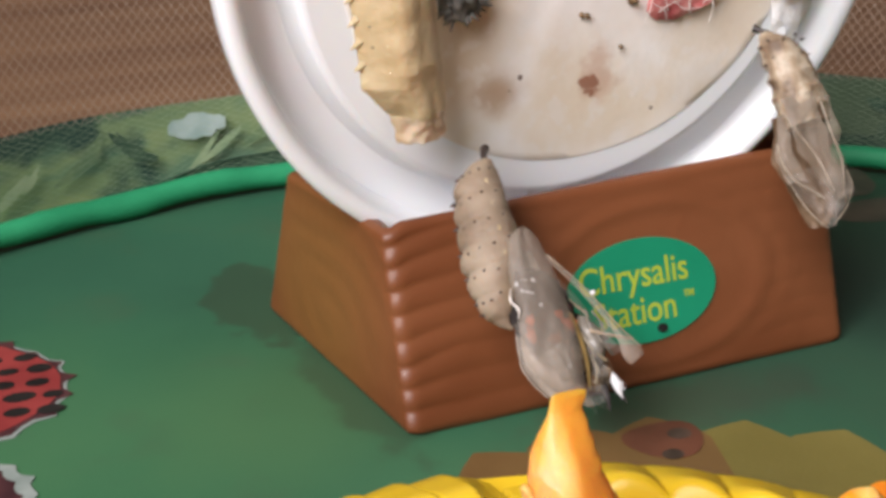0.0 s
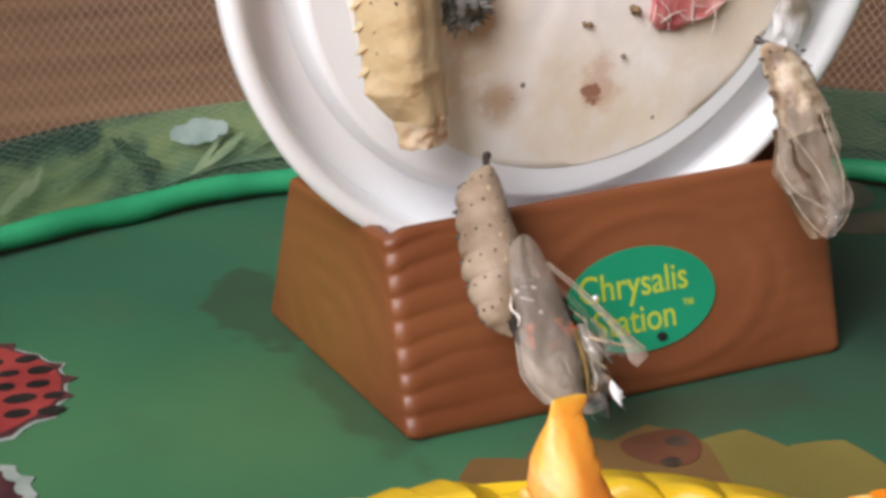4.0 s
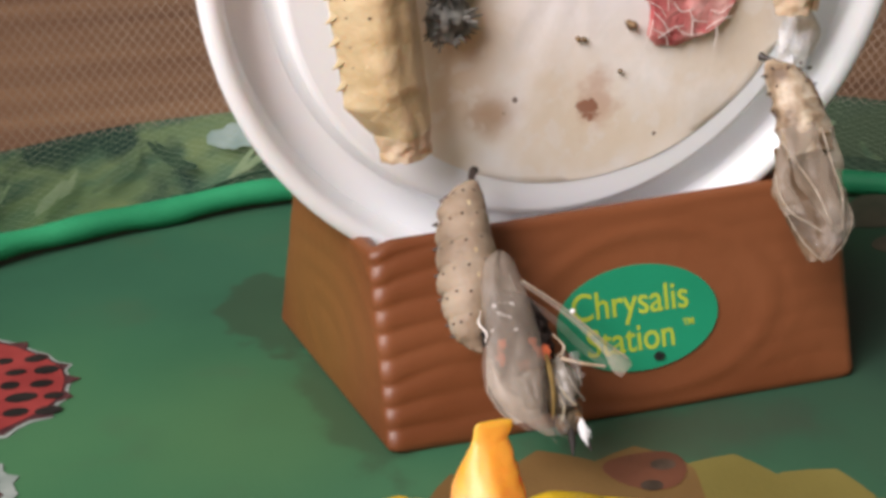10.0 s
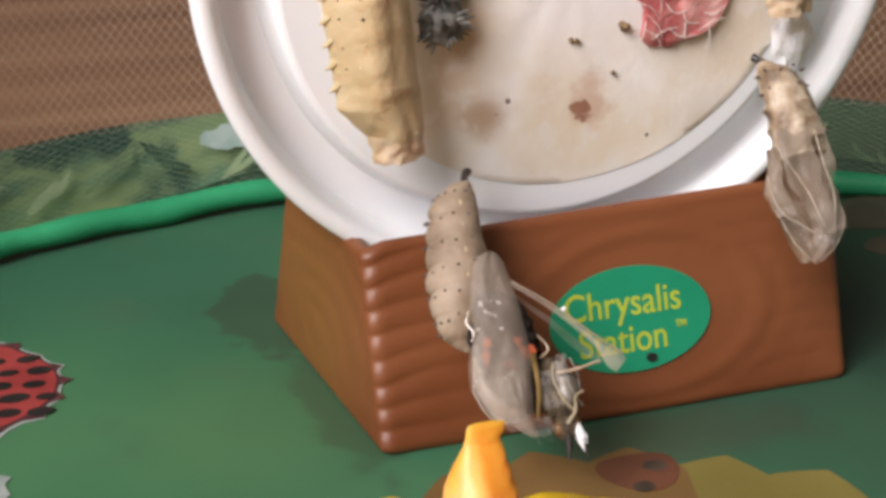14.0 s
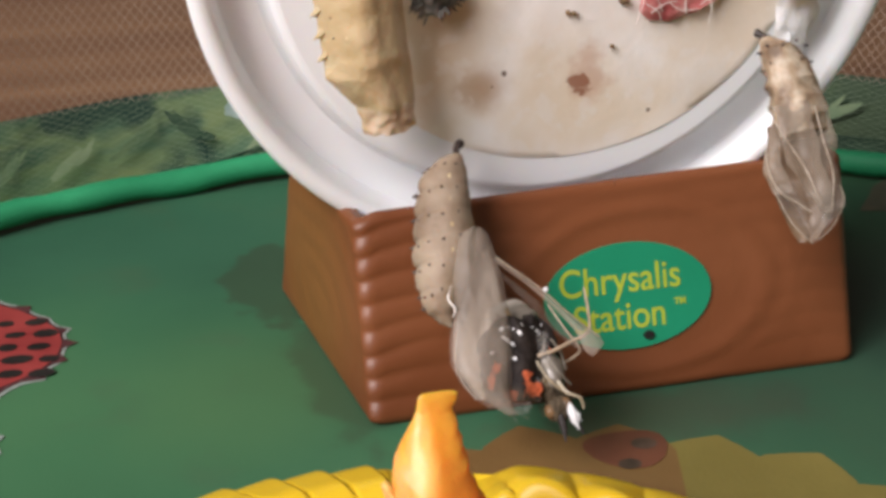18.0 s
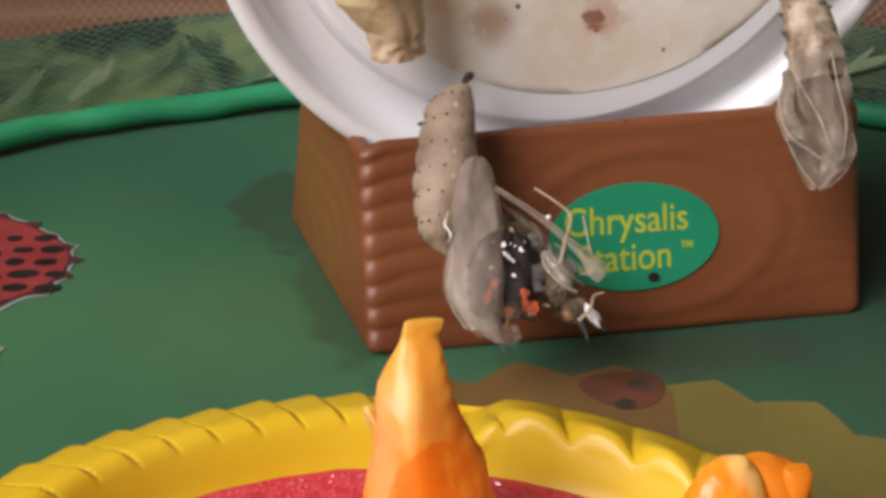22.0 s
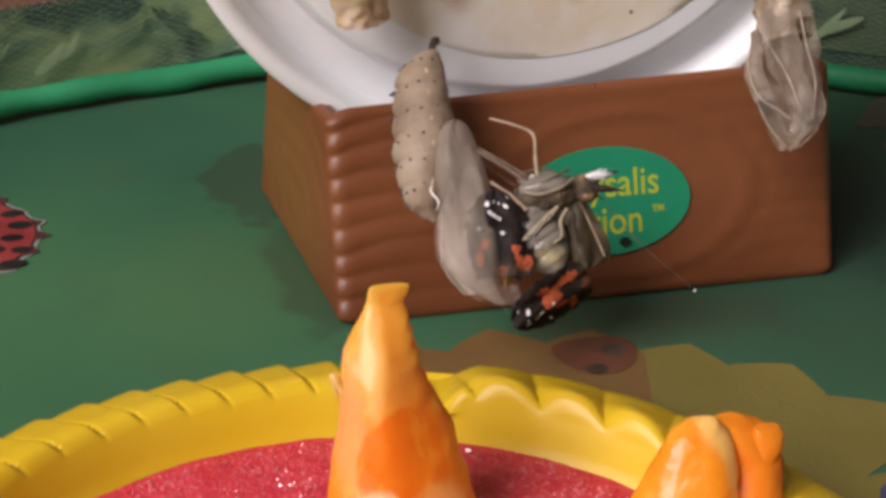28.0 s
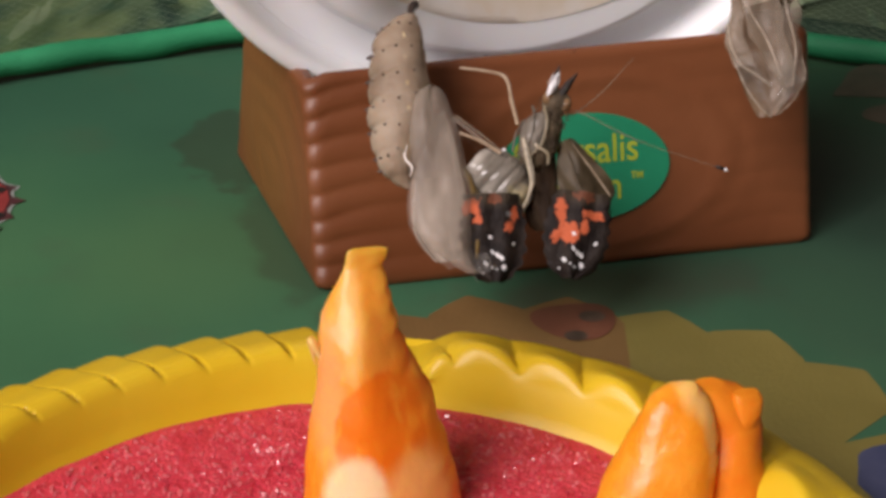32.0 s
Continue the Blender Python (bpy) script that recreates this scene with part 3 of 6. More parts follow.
def blob(points, jag, seed, n=6):
    """A closed outline through the points, with spiny unevenness."""
    r = random.Random(seed)
    c = curve([*points, points[0]], n)[:-1]
    mid = sum((Vector(p) for p in c), Vector()) / len(c)
    return [tuple((mid + (Vector(p) - mid) * (1 + (jag * (0.5 + r.random()) if k % 3 == 1 else 0)))[:2]) for k, p in enumerate(c)]


cat = root("caterpillar_print", "red spiny caterpillar with black spots printed on the cloth", "floor print", kind="structure")
shape = [(-62, 36, 0), (-52, 43, 0), (-38, 42, 0), (-31, 35.5, 0), (-28.4, 28.6, 0), (-31, 21, 0), (-40, 16, 0), (-54, 18, 0), (-62, 26, 0)]
part("outline", slab(blob(shape, 0.05, 3), 0.05, 0.12), edge_mat, cat, smooth=False)
part("spines", slab(blob([(x * 0.98 - 0.9, y * 0.96 + 1.15, 0) for x, y, _ in shape], 0.07, 5), 0.12, 0.16), maroon_mat, cat, smooth=False)
part("body", slab(blob([(x * 0.945 - 2.2, y * 0.9 + 2.9, 0) for x, y, _ in shape], 0.01, 7), 0.16, 0.21), cat_mat, cat, smooth=False)
r = random.Random(11)
for i in range(6):
    for j in range(5):
        x, y = -31.5 - 3.3 * i + 0.9 * (j % 2), 33.5 - 3.2 * j + 0.5 * (i % 2) - 0.5 * i * (0.2 if j < 2 else -0.2)
        q, e = r.uniform(0.75, 1.1), r.uniform(1.4, 2.2)
        part("spot", slab([(x + q * e * math.cos(a) * 0.75, y + q * math.sin(a)) for a in np.linspace(0, 6.283, 11)[:-1]], 0.22, 0.26), black_mat, cat, smooth=False)
part("tail", slab(blob([(-62, 8, 0), (-50, 14.5, 0), (-40.5, 13.6, 0), (-36.8, 9, 0), (-37.4, 3, 0), (-46, -3, 0), (-60, -2, 0)], 0.06, 9), 0.05, 0.14), edge_mat, cat, smooth=False)
part("tail_skin", slab(blob([(-61, 7, 0), (-50, 13.2, 0), (-41.5, 12.6, 0), (-38.2, 8.6, 0), (-39, 3.4, 0), (-46, -1.5, 0), (-59, -1, 0)], 0.06, 12), 0.15, 0.2), maroon_mat, cat, smooth=False)

moth = root("leaf_print", "taupe and pink shapes printed on the cloth", "floor print", kind="structure")
part("pink_oval", slab([(94 + 4.4 * math.cos(a) + 1.6 * math.sin(a), 29.5 + 3.4 * math.sin(a)) for a in np.linspace(0, 6.283, 25)[:-1]], 0.1, 0.16), pink_mat, moth, smooth=False)
part("taupe_oval", slab([(88 + 8 * math.cos(a), 32 + 4 * math.sin(a)) for a in np.linspace(0, 6.283, 25)[:-1]], 0.05, 0.09), taupe_mat, moth, smooth=False)
part("taupe_leaf", slab(blob([(80, 40, 0), (90, 50, 0), (97, 47, 0), (92, 38, 0)], 0.03, 2), 0.05, 0.12), taupe_mat, moth, smooth=False)
part("red_fruit", slab([(66 + 6.5 * math.cos(a), -13 + 5 * math.sin(a)) for a in np.linspace(0, 6.283, 25)[:-1]], 0.05, 0.12), maroon_mat, moth, smooth=False)
part("navy_leaf", slab(blob([(36, -41, 0), (40, -36.5, 0), (50, -40, 0), (48, -52, 0), (38, -52, 0)], 0.02, 4), 0.24, 0.3), navy_mat, moth, smooth=False)

# ---- the brown log stand ----
LW, LD, LH = 55.0, 35.8, 19.9


def log_rise(x):
    """The log grows a little taller towards its far end."""
    return 0.984 + 0.034 * max(0, min((x + 0.6) / 2.6, 1)) + 0.0017 * max(0, min(x, 44))

log = root("log_stand", "brown moulded plastic log stand with ridged bark", "stand", at=(0, 0, 0))


def log_ring(z):
    """Rounded rectangle at height z; the long sides lean inwards."""
    f = 0.351 * z
    y0, y1, c = f, LD - 0.36 * z, 1.5
    pts = []
    def seg(x0, ya, x1, yb, n):
        for i in range(n):
            t = i / n
            pts.append((x0 + (x1 - x0) * t, ya + (yb - ya) * t))
    def arc(cx, cy, a0, n=7):
        for i in range(n):
            a = radians(a0 + 90 * i / n)
            pts.append((cx + c * math.cos(a), cy + c * math.sin(a)))
    seg(c, y0, LW - c, y0, 110)
    arc(LW - c, y0 + c, -90)
    seg(LW, y0 + c, LW, y1 - c, 30)
    arc(LW - c, y1 - c, 0)
    seg(LW - c, y1, c, y1, 40)
    arc(c, y1 - c, 90)
    seg(0, y1 - c, 0, y0 + c, 44)
    arc(c, y0 + c, 180)
    # the end flares towards the back
    return [(x - (0.4 + 2.4 * max(0, (y - y0) / (y1 - y0))) * max(0, 1 - x / 20), y) for x, y in pts]


def log_bark(x, y, z, side):
    """How far the bark stands out, in millimetres."""
    if side == "end":
        d = math.hypot((y - 19) * 0.8, (z - 6) * 1.25) + 1.2 * noise.noise((y * 0.12, z * 0.12, 5))
        return 0.035 * math.sin(d * 1.5) * min(1, z / 3)
    w = z + 1.1 * noise.noise((x * 0.05, z * 0.06, 9)) + 0.45 * noise.noise((x * 0.15, z * 0.2, 2))
    knot = math.hypot((x - 30) / 13.2, (z - 9.6) / 6.9)
    pull = math.exp(-max(0, knot - 1) * 2.0)
    edge = math.exp(-x / 9.0)
    ridge = math.sin(w * 1.36)
    out = (0.09 + 0.21 * edge) * (abs(ridge) ** 0.8) * (1 - 0.8 * pull)
    out += 0.20 * math.exp(-((knot - 1.10) / 0.12) ** 2)
    out += 0.06 * math.exp(-((knot - 1.36) / 0.09) ** 2)
    return out


levels = [0, 0.35, 0.8] + [0.8 + (LH - 1.4) * k / 62 for k in range(1, 63)] + [LH - 0.25, LH]
rings = []
for z in levels:
    base = log_ring(z)
    shrink = 0.6 if z in (0, LH) else (0.15 if z in (0.35, LH - 0.25) else 0)
    ring = []
    for i, (x, y) in enumerate(base):
        y0 = 0.351 * z
        cx, cy = x - LW / 2, y - (y0 + (LD - 0.36 * z)) / 2
        if y < y0 + 0.9:
            b = log_bark(x, y, z, "front")
            x, y = x - (0.8 * b if x < 0.9 else 0), y - b
        elif x < -0.2 and y > y0 + 1.2:
            x -= log_bark(x, y, z, "end")
        if shrink:
            x, y = x - shrink * (1 if cx > 0 else -1), y - shrink * (1 if cy > 0 else -1)
        zz = z * log_rise(x)
        ring.append((x, y + (0.351 if y < y0 + 2 else 0) * (zz - z), zz))
    rings.append(ring)
# the top is an open tray that holds the lid
for inset, z in ((1.5, LH - 0.1), (1.7, LH - 0.6), (1.7, 9.0)):
    ring = []
    for x, y in log_ring(LH):
        mid = LD / 2
        y0, y1 = 0.351 * LH, LD - 0.36 * LH
        x2 = max(-0.6 + inset, min(LW - inset, x))
        y2 = max(y0 + inset * 0.62, min(y1 - inset, y))
        zz = z * log_rise(x)
        ring.append((x2, y2 + 0.351 * (zz - z) * (y < mid) * (z > 10), zz))
    rings.append(ring)
part("body", loft(rings), log_mat, log)

FRONT = math.atan(0.351)
face = Matrix.Translation(Vector((28.3, 3.45, 9.8)) * MM) @ Matrix.Rotation(radians(90) - FRONT, 4, "X")
# the badge lies on the sloping face
bm = slab([(9.5 * math.cos(a), 5.65 * math.sin(a)) for a in np.linspace(0, 2 * math.pi, 65)[:-1]], 0.15, 0.30)
badge = part("badge", bm, sticker_mat, log, "oval green badge with yellow lettering", smooth=False)
badge.matrix_local = face


def lettering(text, size, x, y, parent, material, name="lettering", rot=0.0, wide=1.0):
    cu = bpy.data.curves.new(name, "FONT")
    cu.body, cu.size, cu.align_x, cu.extrude = text, size, "LEFT", 0.02
    cu.offset = 0.03
    tmp = bpy.data.objects.new(name, cu)
    me = bpy.data.meshes.new_from_object(tmp)
    bpy.data.objects.remove(tmp)
    me.transform(Matrix.Scale(MM, 4) @ Matrix.Diagonal((wide, 1, 1, 1)))
    me.materials.append(material)
    ob = new(name, me)
    ob.parent = parent
    ob.matrix_local = pose(x * MM, y * MM, 0.325 * MM, 0, 0, rot)
    return ob


lettering("Chrysalis", 4.15, -7.8, 0.45, badge, letter_mat, wide=0.91)
lettering("Station", 4.15, -6.4, -3.45, badge, letter_mat, wide=0.90)
lettering("TM", 1.0, 5.1, -1.5, badge, letter_mat)
part("speck", slab([(1.9 + 0.62 * math.cos(a), -4.35 + 0.5 * math.sin(a)) for a in np.linspace(0, 6.283, 10)[:-1]], 0.31, 0.55), black_mat, badge, "dark dropping stuck to the badge")

# ---- the white lid standing in the log ----
YAW, LEAN = radians(-3.0), radians(-5.5)
ux = Vector((math.cos(YAW), math.sin(YAW), 0))
hx = Vector((-math.sin(YAW), math.cos(YAW), 0))
uz = math.cos(LEAN) * Vector((0, 0, 1)) + math.sin(LEAN) * hx
nn = ux.cross(uz)
LIDC = Vector((20.7, 5.2, 48.4))
LIDM = Matrix.Translation(LIDC * MM) @ Matrix((ux, uz, nn)).transposed().to_4x4()
lid = root("cup_lid", "round white plastic cup lid standing in the log", "lid")
lid.matrix_world = LIDM
KR = 36.6 / 36.1
def lid_ring(prof, name, label=""):
    return part(name, lathe([(max(r * KR, 0.02), z) for r, z in prof], 160), lid_mat, lid, label)


lid_ring([(0, -3.0), (24, -3.0), (27.2, -3.0), (28.0, -3.0), (28.0, -3.8), (26.6, -3.9), (0, -3.9)], "plate")
lid_ring([(28.0, -3.0), (28.5, -3.08), (28.8, -3.4), (29.1, -4.4), (29.5, -5.7), (30.0, -6.3), (30.0, -7.0), (29.0, -5.8), (28.0, -3.8)], "step", "raised inner step")
lid_ring([(30.0, -6.3), (30.8, -6.55), (31.8, -6.6), (32.9, -6.5), (33.6, -6.2), (33.8, -7.2), (30.0, -7.0)], "groove", "deep groove ring")
lid_ring([(33.6, -6.2), (33.9, -5.2), (34.05, -3.4), (34.2, -2.5), (34.6, -2.1), (35.2, -2.0), (35.8, -2.1), (36.2, -2.5), (36.3, -3.2), (36.2, -5.4), (35.4, -7.0), (33.8, -7.2)], "rim", "rounded outer rim")
bm = lathe([(0.02, -2.75), (8, -2.72), (16, -2.75), (22, -2.78), (25.4, -2.86), (26.2, -2.90), (26.25, -2.96), (25.4, -2.98), (0.02, -2.98)], 120,
           wave=lambda a, k: (0.35 * noise.noise((math.cos(a) * 2, math.sin(a) * 2, 1)) if k > 3 else 0, 0.1 * noise.noise((math.cos(a) * 3, math.sin(a) * 3, k))))
paper = thing("filter_paper", bm, paper_mat, "round stained off-white filter paper stuck to the lid", "paper")
paper.matrix_world = LIDM @ pose(0.001, 0.0008, 0.0)


def on_lid(x, y, z=-2.6):
    """A place on the lid's inside, as the lid's own x, y and height in millimetres."""
    return LIDM @ (Vector((x * KR, y * KR, z)) * MM)

# ---- what clings to the lid ----
def spiny_pupa(length, width, name, label, seed):
    """A closed tan chrysalis, tail at the origin, hanging down -z: a keeled shell, its left edge toothed, its lower end squared."""
    r = random.Random(seed)
    ob = root(name, label, "chrysalis")

    def bounds(s):
        full = width * 0.5 * (0.20 + 0.80 * min(1, (s / 0.42)) ** 0.7)
        lo = -full * float(np.interp(s, (0, 0.80, 0.93, 1.0), (1, 1, 0.42, 0.36)))
        hi = full * float(np.interp(s, (0, 0.9, 1.0), (1, 1.0, 0.92)))
        return lo, hi, width * 0.42 * (0.2 + 0.8 * min(1, s / 0.4) ** 0.7) * (1 if s < 0.75 else 1 - 0.45 * (s - 0.75) / 0.25)

    def ring(s, n=34):
        lo, hi, d = bounds(s)
        keel = lo + (hi - lo) * float(np.interp(s, (0, 0.5, 0.8, 1), (0.55, 0.46, 0.42, 0.45)))
        swell = 1 + 0.014 * math.sin(s * 52) * (s < 0.75)
        out = []
        for i in range(n):
            x = lo + (hi - lo) * i / (n - 1)
            v = (keel - x) / (keel - lo) if x < keel else (x - keel) / (hi - keel)
            y = -d * swell * (1 - v ** (1.5 if x < keel else 2.2))
            y += 0.16 * math.exp(-((v - 0.45) / 0.14) ** 2) * (x > keel) * (s > 0.3) - 0.12 * math.exp(-((v - 0.72) / 0.12) ** 2) * (x > keel) * (s > 0.4)
            out.append((x, y, -length * s))
        for i in range(1, 11):
            t = i / 11
            out.append((hi + (lo - hi) * t, 0.35 * d * math.sin(math.pi * t), -length * s))
        return out

    rings = [ring(k / 90) for k in range(86)]
    part("shell", rough_up(rough_up(loft(rings), 0.12, 0.5, seed), 0.05, 2.0, seed), tan_pupa, ob)
    rings = [ring(0.93 + 0.11 * k / 12) for k in range(13)]
    part("foot", rough_up(loft(rings), 0.30, 1.1, seed), foot_mat, ob, "pale squared end of the shell")
    for k in range(8):
        s = 0.14 + 0.083 * k
        lo, hi, d = bounds(s)
        z = -length * s
        part("tooth", tube([(lo + 0.5, -0.2, z + 0.4), (lo - 0.05, -0.2, z), (lo - 0.62, -0.2, z - 0.25)], [0.55, 0.28, 0.04], 7), tan_pupa, ob)
        for f, q in ((0.14, 0.5), (0.27, 0.75), (0.36, 0.92)):
            if r.random() < 0.75:
                x = lo + (hi - lo) * f
                part("bump", ball((x, -d * (1 - ((0.46 - f) / 0.46) ** 1.5) - 0.02, z + r.uniform(-0.4, 0.4)), r.uniform(0.11, 0.17), None, (1.2, 0.8, 0.8), 7, 5), gold_mat if k > 4 and f > 0.2 else dot_mat, ob)
    return ob


def lid_thing(ob, x, y, z, tilt=0.0, out=0.0):
    """Hangs a thing at a place on the lid: its x along the lid, its -y out of it."""
    turn = Matrix((ux, -nn, uz)).transposed().to_4x4()
    ob.matrix_world = Matrix.Translation(on_lid(x, y, z)) @ turn @ Matrix.Rotation(radians(tilt), 4, "Y") @ Matrix.Rotation(radians(out), 4, "X")
    return ob


lid_thing(spiny_pupa(26.2, 8.2, "closed_chrysalis", "tan closed chrysalis with spiny edge hanging on the lid", 3), -22.6, 8.0, 0.6, -8.5, -4)
lid_thing(spiny_pupa(22, 7.6, "closed_chrysalis", "brown closed chrysalis hanging high on the lid", 5), 18.6, 16.3, 1.2, -6, -4)


def shed_skin(seed, size):
    r = random.Random(seed)
    ob = root("shed_skin", "grey spiny shed caterpillar skin on paper", "shed skin", "shed skins")
    part("skin", rough_up(ball((0, 0, 0), size, None, (1, 0.7, 1.0), 18, 14), 0.6, 0.9, seed), fuzz_mat, ob)
    for k in range(46):
        d = Vector((r.gauss(0, 1), -abs(r.gauss(0, 0.7)), r.gauss(0, 1))).normalized()
        p = d * size * 0.85
        q = p + d * size * r.uniform(0.25, 0.6) + Vector((r.uniform(-0.2, 0.2), 0, r.uniform(-0.2, 0.2)))
        part("spine", tube([p, p.lerp(q, 0.6), q], [0.24, 0.14, 0.04], 5), fuzz_mat, ob)
    return ob


lid_thing(shed_skin(2, 2.3), -12.7, -6.3, -1.4)
lid_thing(shed_skin(9, 2.1), -13.4, -2.4, -1.4)

red = root("red_fluff", "crumpled red stained silk fluff on the paper", "silk fluff")
r = random.Random(21)
fluff_shape = [(-4.6, 6, 0), (1, 5.2, 0), (4.6, 3.4, 0), (4.9, -0.6, 0), (3.4, -3.6, 0), (-0.6, -5.3, 0), (-3.4, -4.6, 0), (-3.6, -1.6, 0), (-5.0, 1.0, 0)]
bm = bmesh.new()
outline = blob(fluff_shape, 0.03, 8, 5)
lay = []
for s in (1.0, 0.93, 0.8, 0.6, 0.4, 0.2, 0.04):
    lay.append([(x * s, y * s, (0.1 if s == 1 else 0.6) + 0.55 * noise.noise((x * s * 0.7, y * s * 0.7, 3)) * (s < 1)) for x, y in outline])
part("mat", loft(lay), red_mat, red)
for k in range(24):
    a = Vector((r.uniform(-4.0, 4.2), r.uniform(-4.8, 5.2), 0.75))
    d = Vector((r.gauss(0, 1), r.gauss(0, 1), 0)).normalized()
    e = Vector((-d.y, d.x, 0))
    part("thread", tube(curve([a - d * 1.4, a + e * r.uniform(-0.7, 0.7) + Vector((0, 0, 0.25)), a + d * r.uniform(0.8, 2.0)], 4), 0.05, 4), thread_mat, red)
red.matrix_world = Matrix.Translation(on_lid(12.6, -4.9, -2.45)) @ Matrix((ux, uz, nn)).transposed().to_4x4() @ Matrix.Diagonal((1.12, 1.08, 1, 1))

for x, y, s in ((6.7, -8.2, 0.6), (1.8, -9.5, 0.3), (1.2, -9.3, 0.25), (6.1, -13.0, 0.18), (-6.2, -16.6, 0.15)):
    bm = rough_up(ball((0, 0, 0), s, None, (1.2, 0.8, 0.7), 8, 6), 0.35, 2.0, x)
    ob = thing("dropping", bm, speck_mat, "small brown dropping stuck to the paper", "dropping", "droppings")
    ob.matrix_world = Matrix.Translation(on_lid(x, y, -2.35)) @ pose(0, 0, 0, 0, 30 * x, 0)

rows = []
for i in range(14):
    u = i / 13
    half = 2.4 * (0.25 + 0.75 * math.sin(math.pi * min(1, 0.1 + 0.8 * u)))
    rows.append([(half * v + 0.5 * noise.noise((u * 3, v * 2, 4)), 0.5 * noise.noise((u * 4, v * 3, 9)) - 0.6 * (1 - v * v), 3.4 - 6.2 * u + 1.2 * noise.noise((v * 2.5, 2, 1)) * (1 - u)) for v in np.linspace(-1, 1, 11)])
pad = thing("silk_pad", sheet(rows, 0.12), silk_mat, "white torn silk pad on the lid", "silk pad")
lid_thing(pad, 24.6, -10.2, -0.3)

# ---- yellow dish with red sugar and orange pieces ----
DC = Vector((-10.0, -56.5, 0))
dish = root("feeding_dish", "yellow plastic feeding dish with petal-fluted rim", "dish", at=DC)
rim = [(p.x, p.y) for p in curve([(33.0, 4.6, 0), (33.8, 6.2, 0), (34.4, 7.2, 0), (35.2, 7.75, 0), (36.4, 7.7, 0), (38.0, 7.2, 0), (39.8, 6.6, 0), (41.2, 5.9, 0), (41.8, 5.2, 0), (41.2, 4.7, 0)], 4)]
dish_prof = [(0.05, 1.4), (29.5, 1.4), (32.0, 2.6)] + rim + [(34.5, 0.4), (30, 0.3), (0.05, 0.3)]


def lobes(a):
    """How many petals lie before an angle in degrees: small ones on one side, larger ones on the other."""
    return float(np.interp(a, (0, 68, 76, 250, 290, 360), (0.25, 7.55, 8.5, 37.5, 43, 51.25)))


def flute(a, k):
    """Petals over the rim, each overlapping the next, and a gap in the wall where the fruit leans."""
    j = (k - 3) / 4
    if j < 0.6 or j > 8.8:
        return (0, 0)
    deg = math.degrees(a) % 360
    w = float(np.interp(j, (1.4, 2.4, 3.2, 7, 8.8), (0.0, 0.55, 1, 0.9, 0.3)))
    f = (lobes(deg) - 0.55 * float(np.interp(j, (2, 8), (0, 1)))) % 1
    right = deg < 71 or deg > 290
    lobe = math.sin(math.pi * f) ** 0.55 if right else min(1.0, 5.0 * f) ** 0.8 * (1.05 - 0.55 * f)
    d = (lobe - 0.6) * (1.35 if right else 0.8)
    if right:
        w = float(np.interp(j, (1.4, 2.4, 3.2, 4.6, 6.4, 8.8), (0.0, 0.6, 1, 0.55, 0.15, 0.05)))
    gap = max(0.0, 1 - max(0.0, abs(deg - 72.6) - 3.0) / 6.0)
    gap = gap * gap * (3 - 2 * gap)
    drop = gap * float(np.interp(j, (0.6, 2, 3.5, 8.8), (0.2, 2.6, 3.2, 0.6)))
    drop += 0.55 * float(np.interp(deg, (60, 80, 100, 125), (0, 1, 1, 0))) * float(np.interp(j, (0.6, 3, 8.8), (0, 1, 1)))
    return (0.8 * d * w * (j > 5) - 1.2 * gap * (j < 4), 1.15 * d * w - drop)


part("bowl", lathe(dish_prof, 1224, wave=flute), dish_mat, dish)

bm = lathe([(0.05, 4.2), (6, 4.15), (12, 4.25), (18, 4.15), (24, 4.1), (29, 3.9), (32.4, 3.5)], 140, wave=lambda a, k: (0.25 * noise.noise((math.cos(a) * 4, math.sin(a) * 4, 2)), 0.22 * noise.noise((math.cos(a) * k * 1.3, math.sin(a) * k * 1.3, 3))))
sugar = thing("red_sugar", bm, sugar_mat, "red granular sugar filling the dish", "sugar", kind="stuff")
sugar.location = DC * MM
r = random.Random(4)
bm = bmesh.new()
for k in range(5200):
    q, a = 31.5 * math.sqrt(r.random()), r.uniform(radians(20), radians(165))
    s = r.uniform(0.10, 0.24)
    c = Vector((q * math.cos(a), q * math.sin(a), 4.22 - 0.55 * max(0, (q - 22) / 10) + r.uniform(-0.05, 0.12)))
    m = Euler((r.uniform(0, 6), r.uniform(0, 6), r.uniform(0, 6))).to_matrix()
    v = [bm.verts.new(c + m @ Vector((s * i, s * j, s * 0.7 * l))) for i in (-0.5, 0.5) for j in (-0.5, 0.5) for l in (-0.5, 0.5)]
    for f in ((0, 1, 3, 2), (4, 6, 7, 5), (0, 4, 5, 1), (2, 3, 7, 6), (0, 2, 6, 4), (1, 5, 7, 3)):
        bm.faces.new([v[i] for i in f])
grains = thing("sugar_grains", bm, crystal_mat, "loose red sugar crystals in the dish", "sugar", kind="stuff", smooth=False)
grains.location = DC * MM


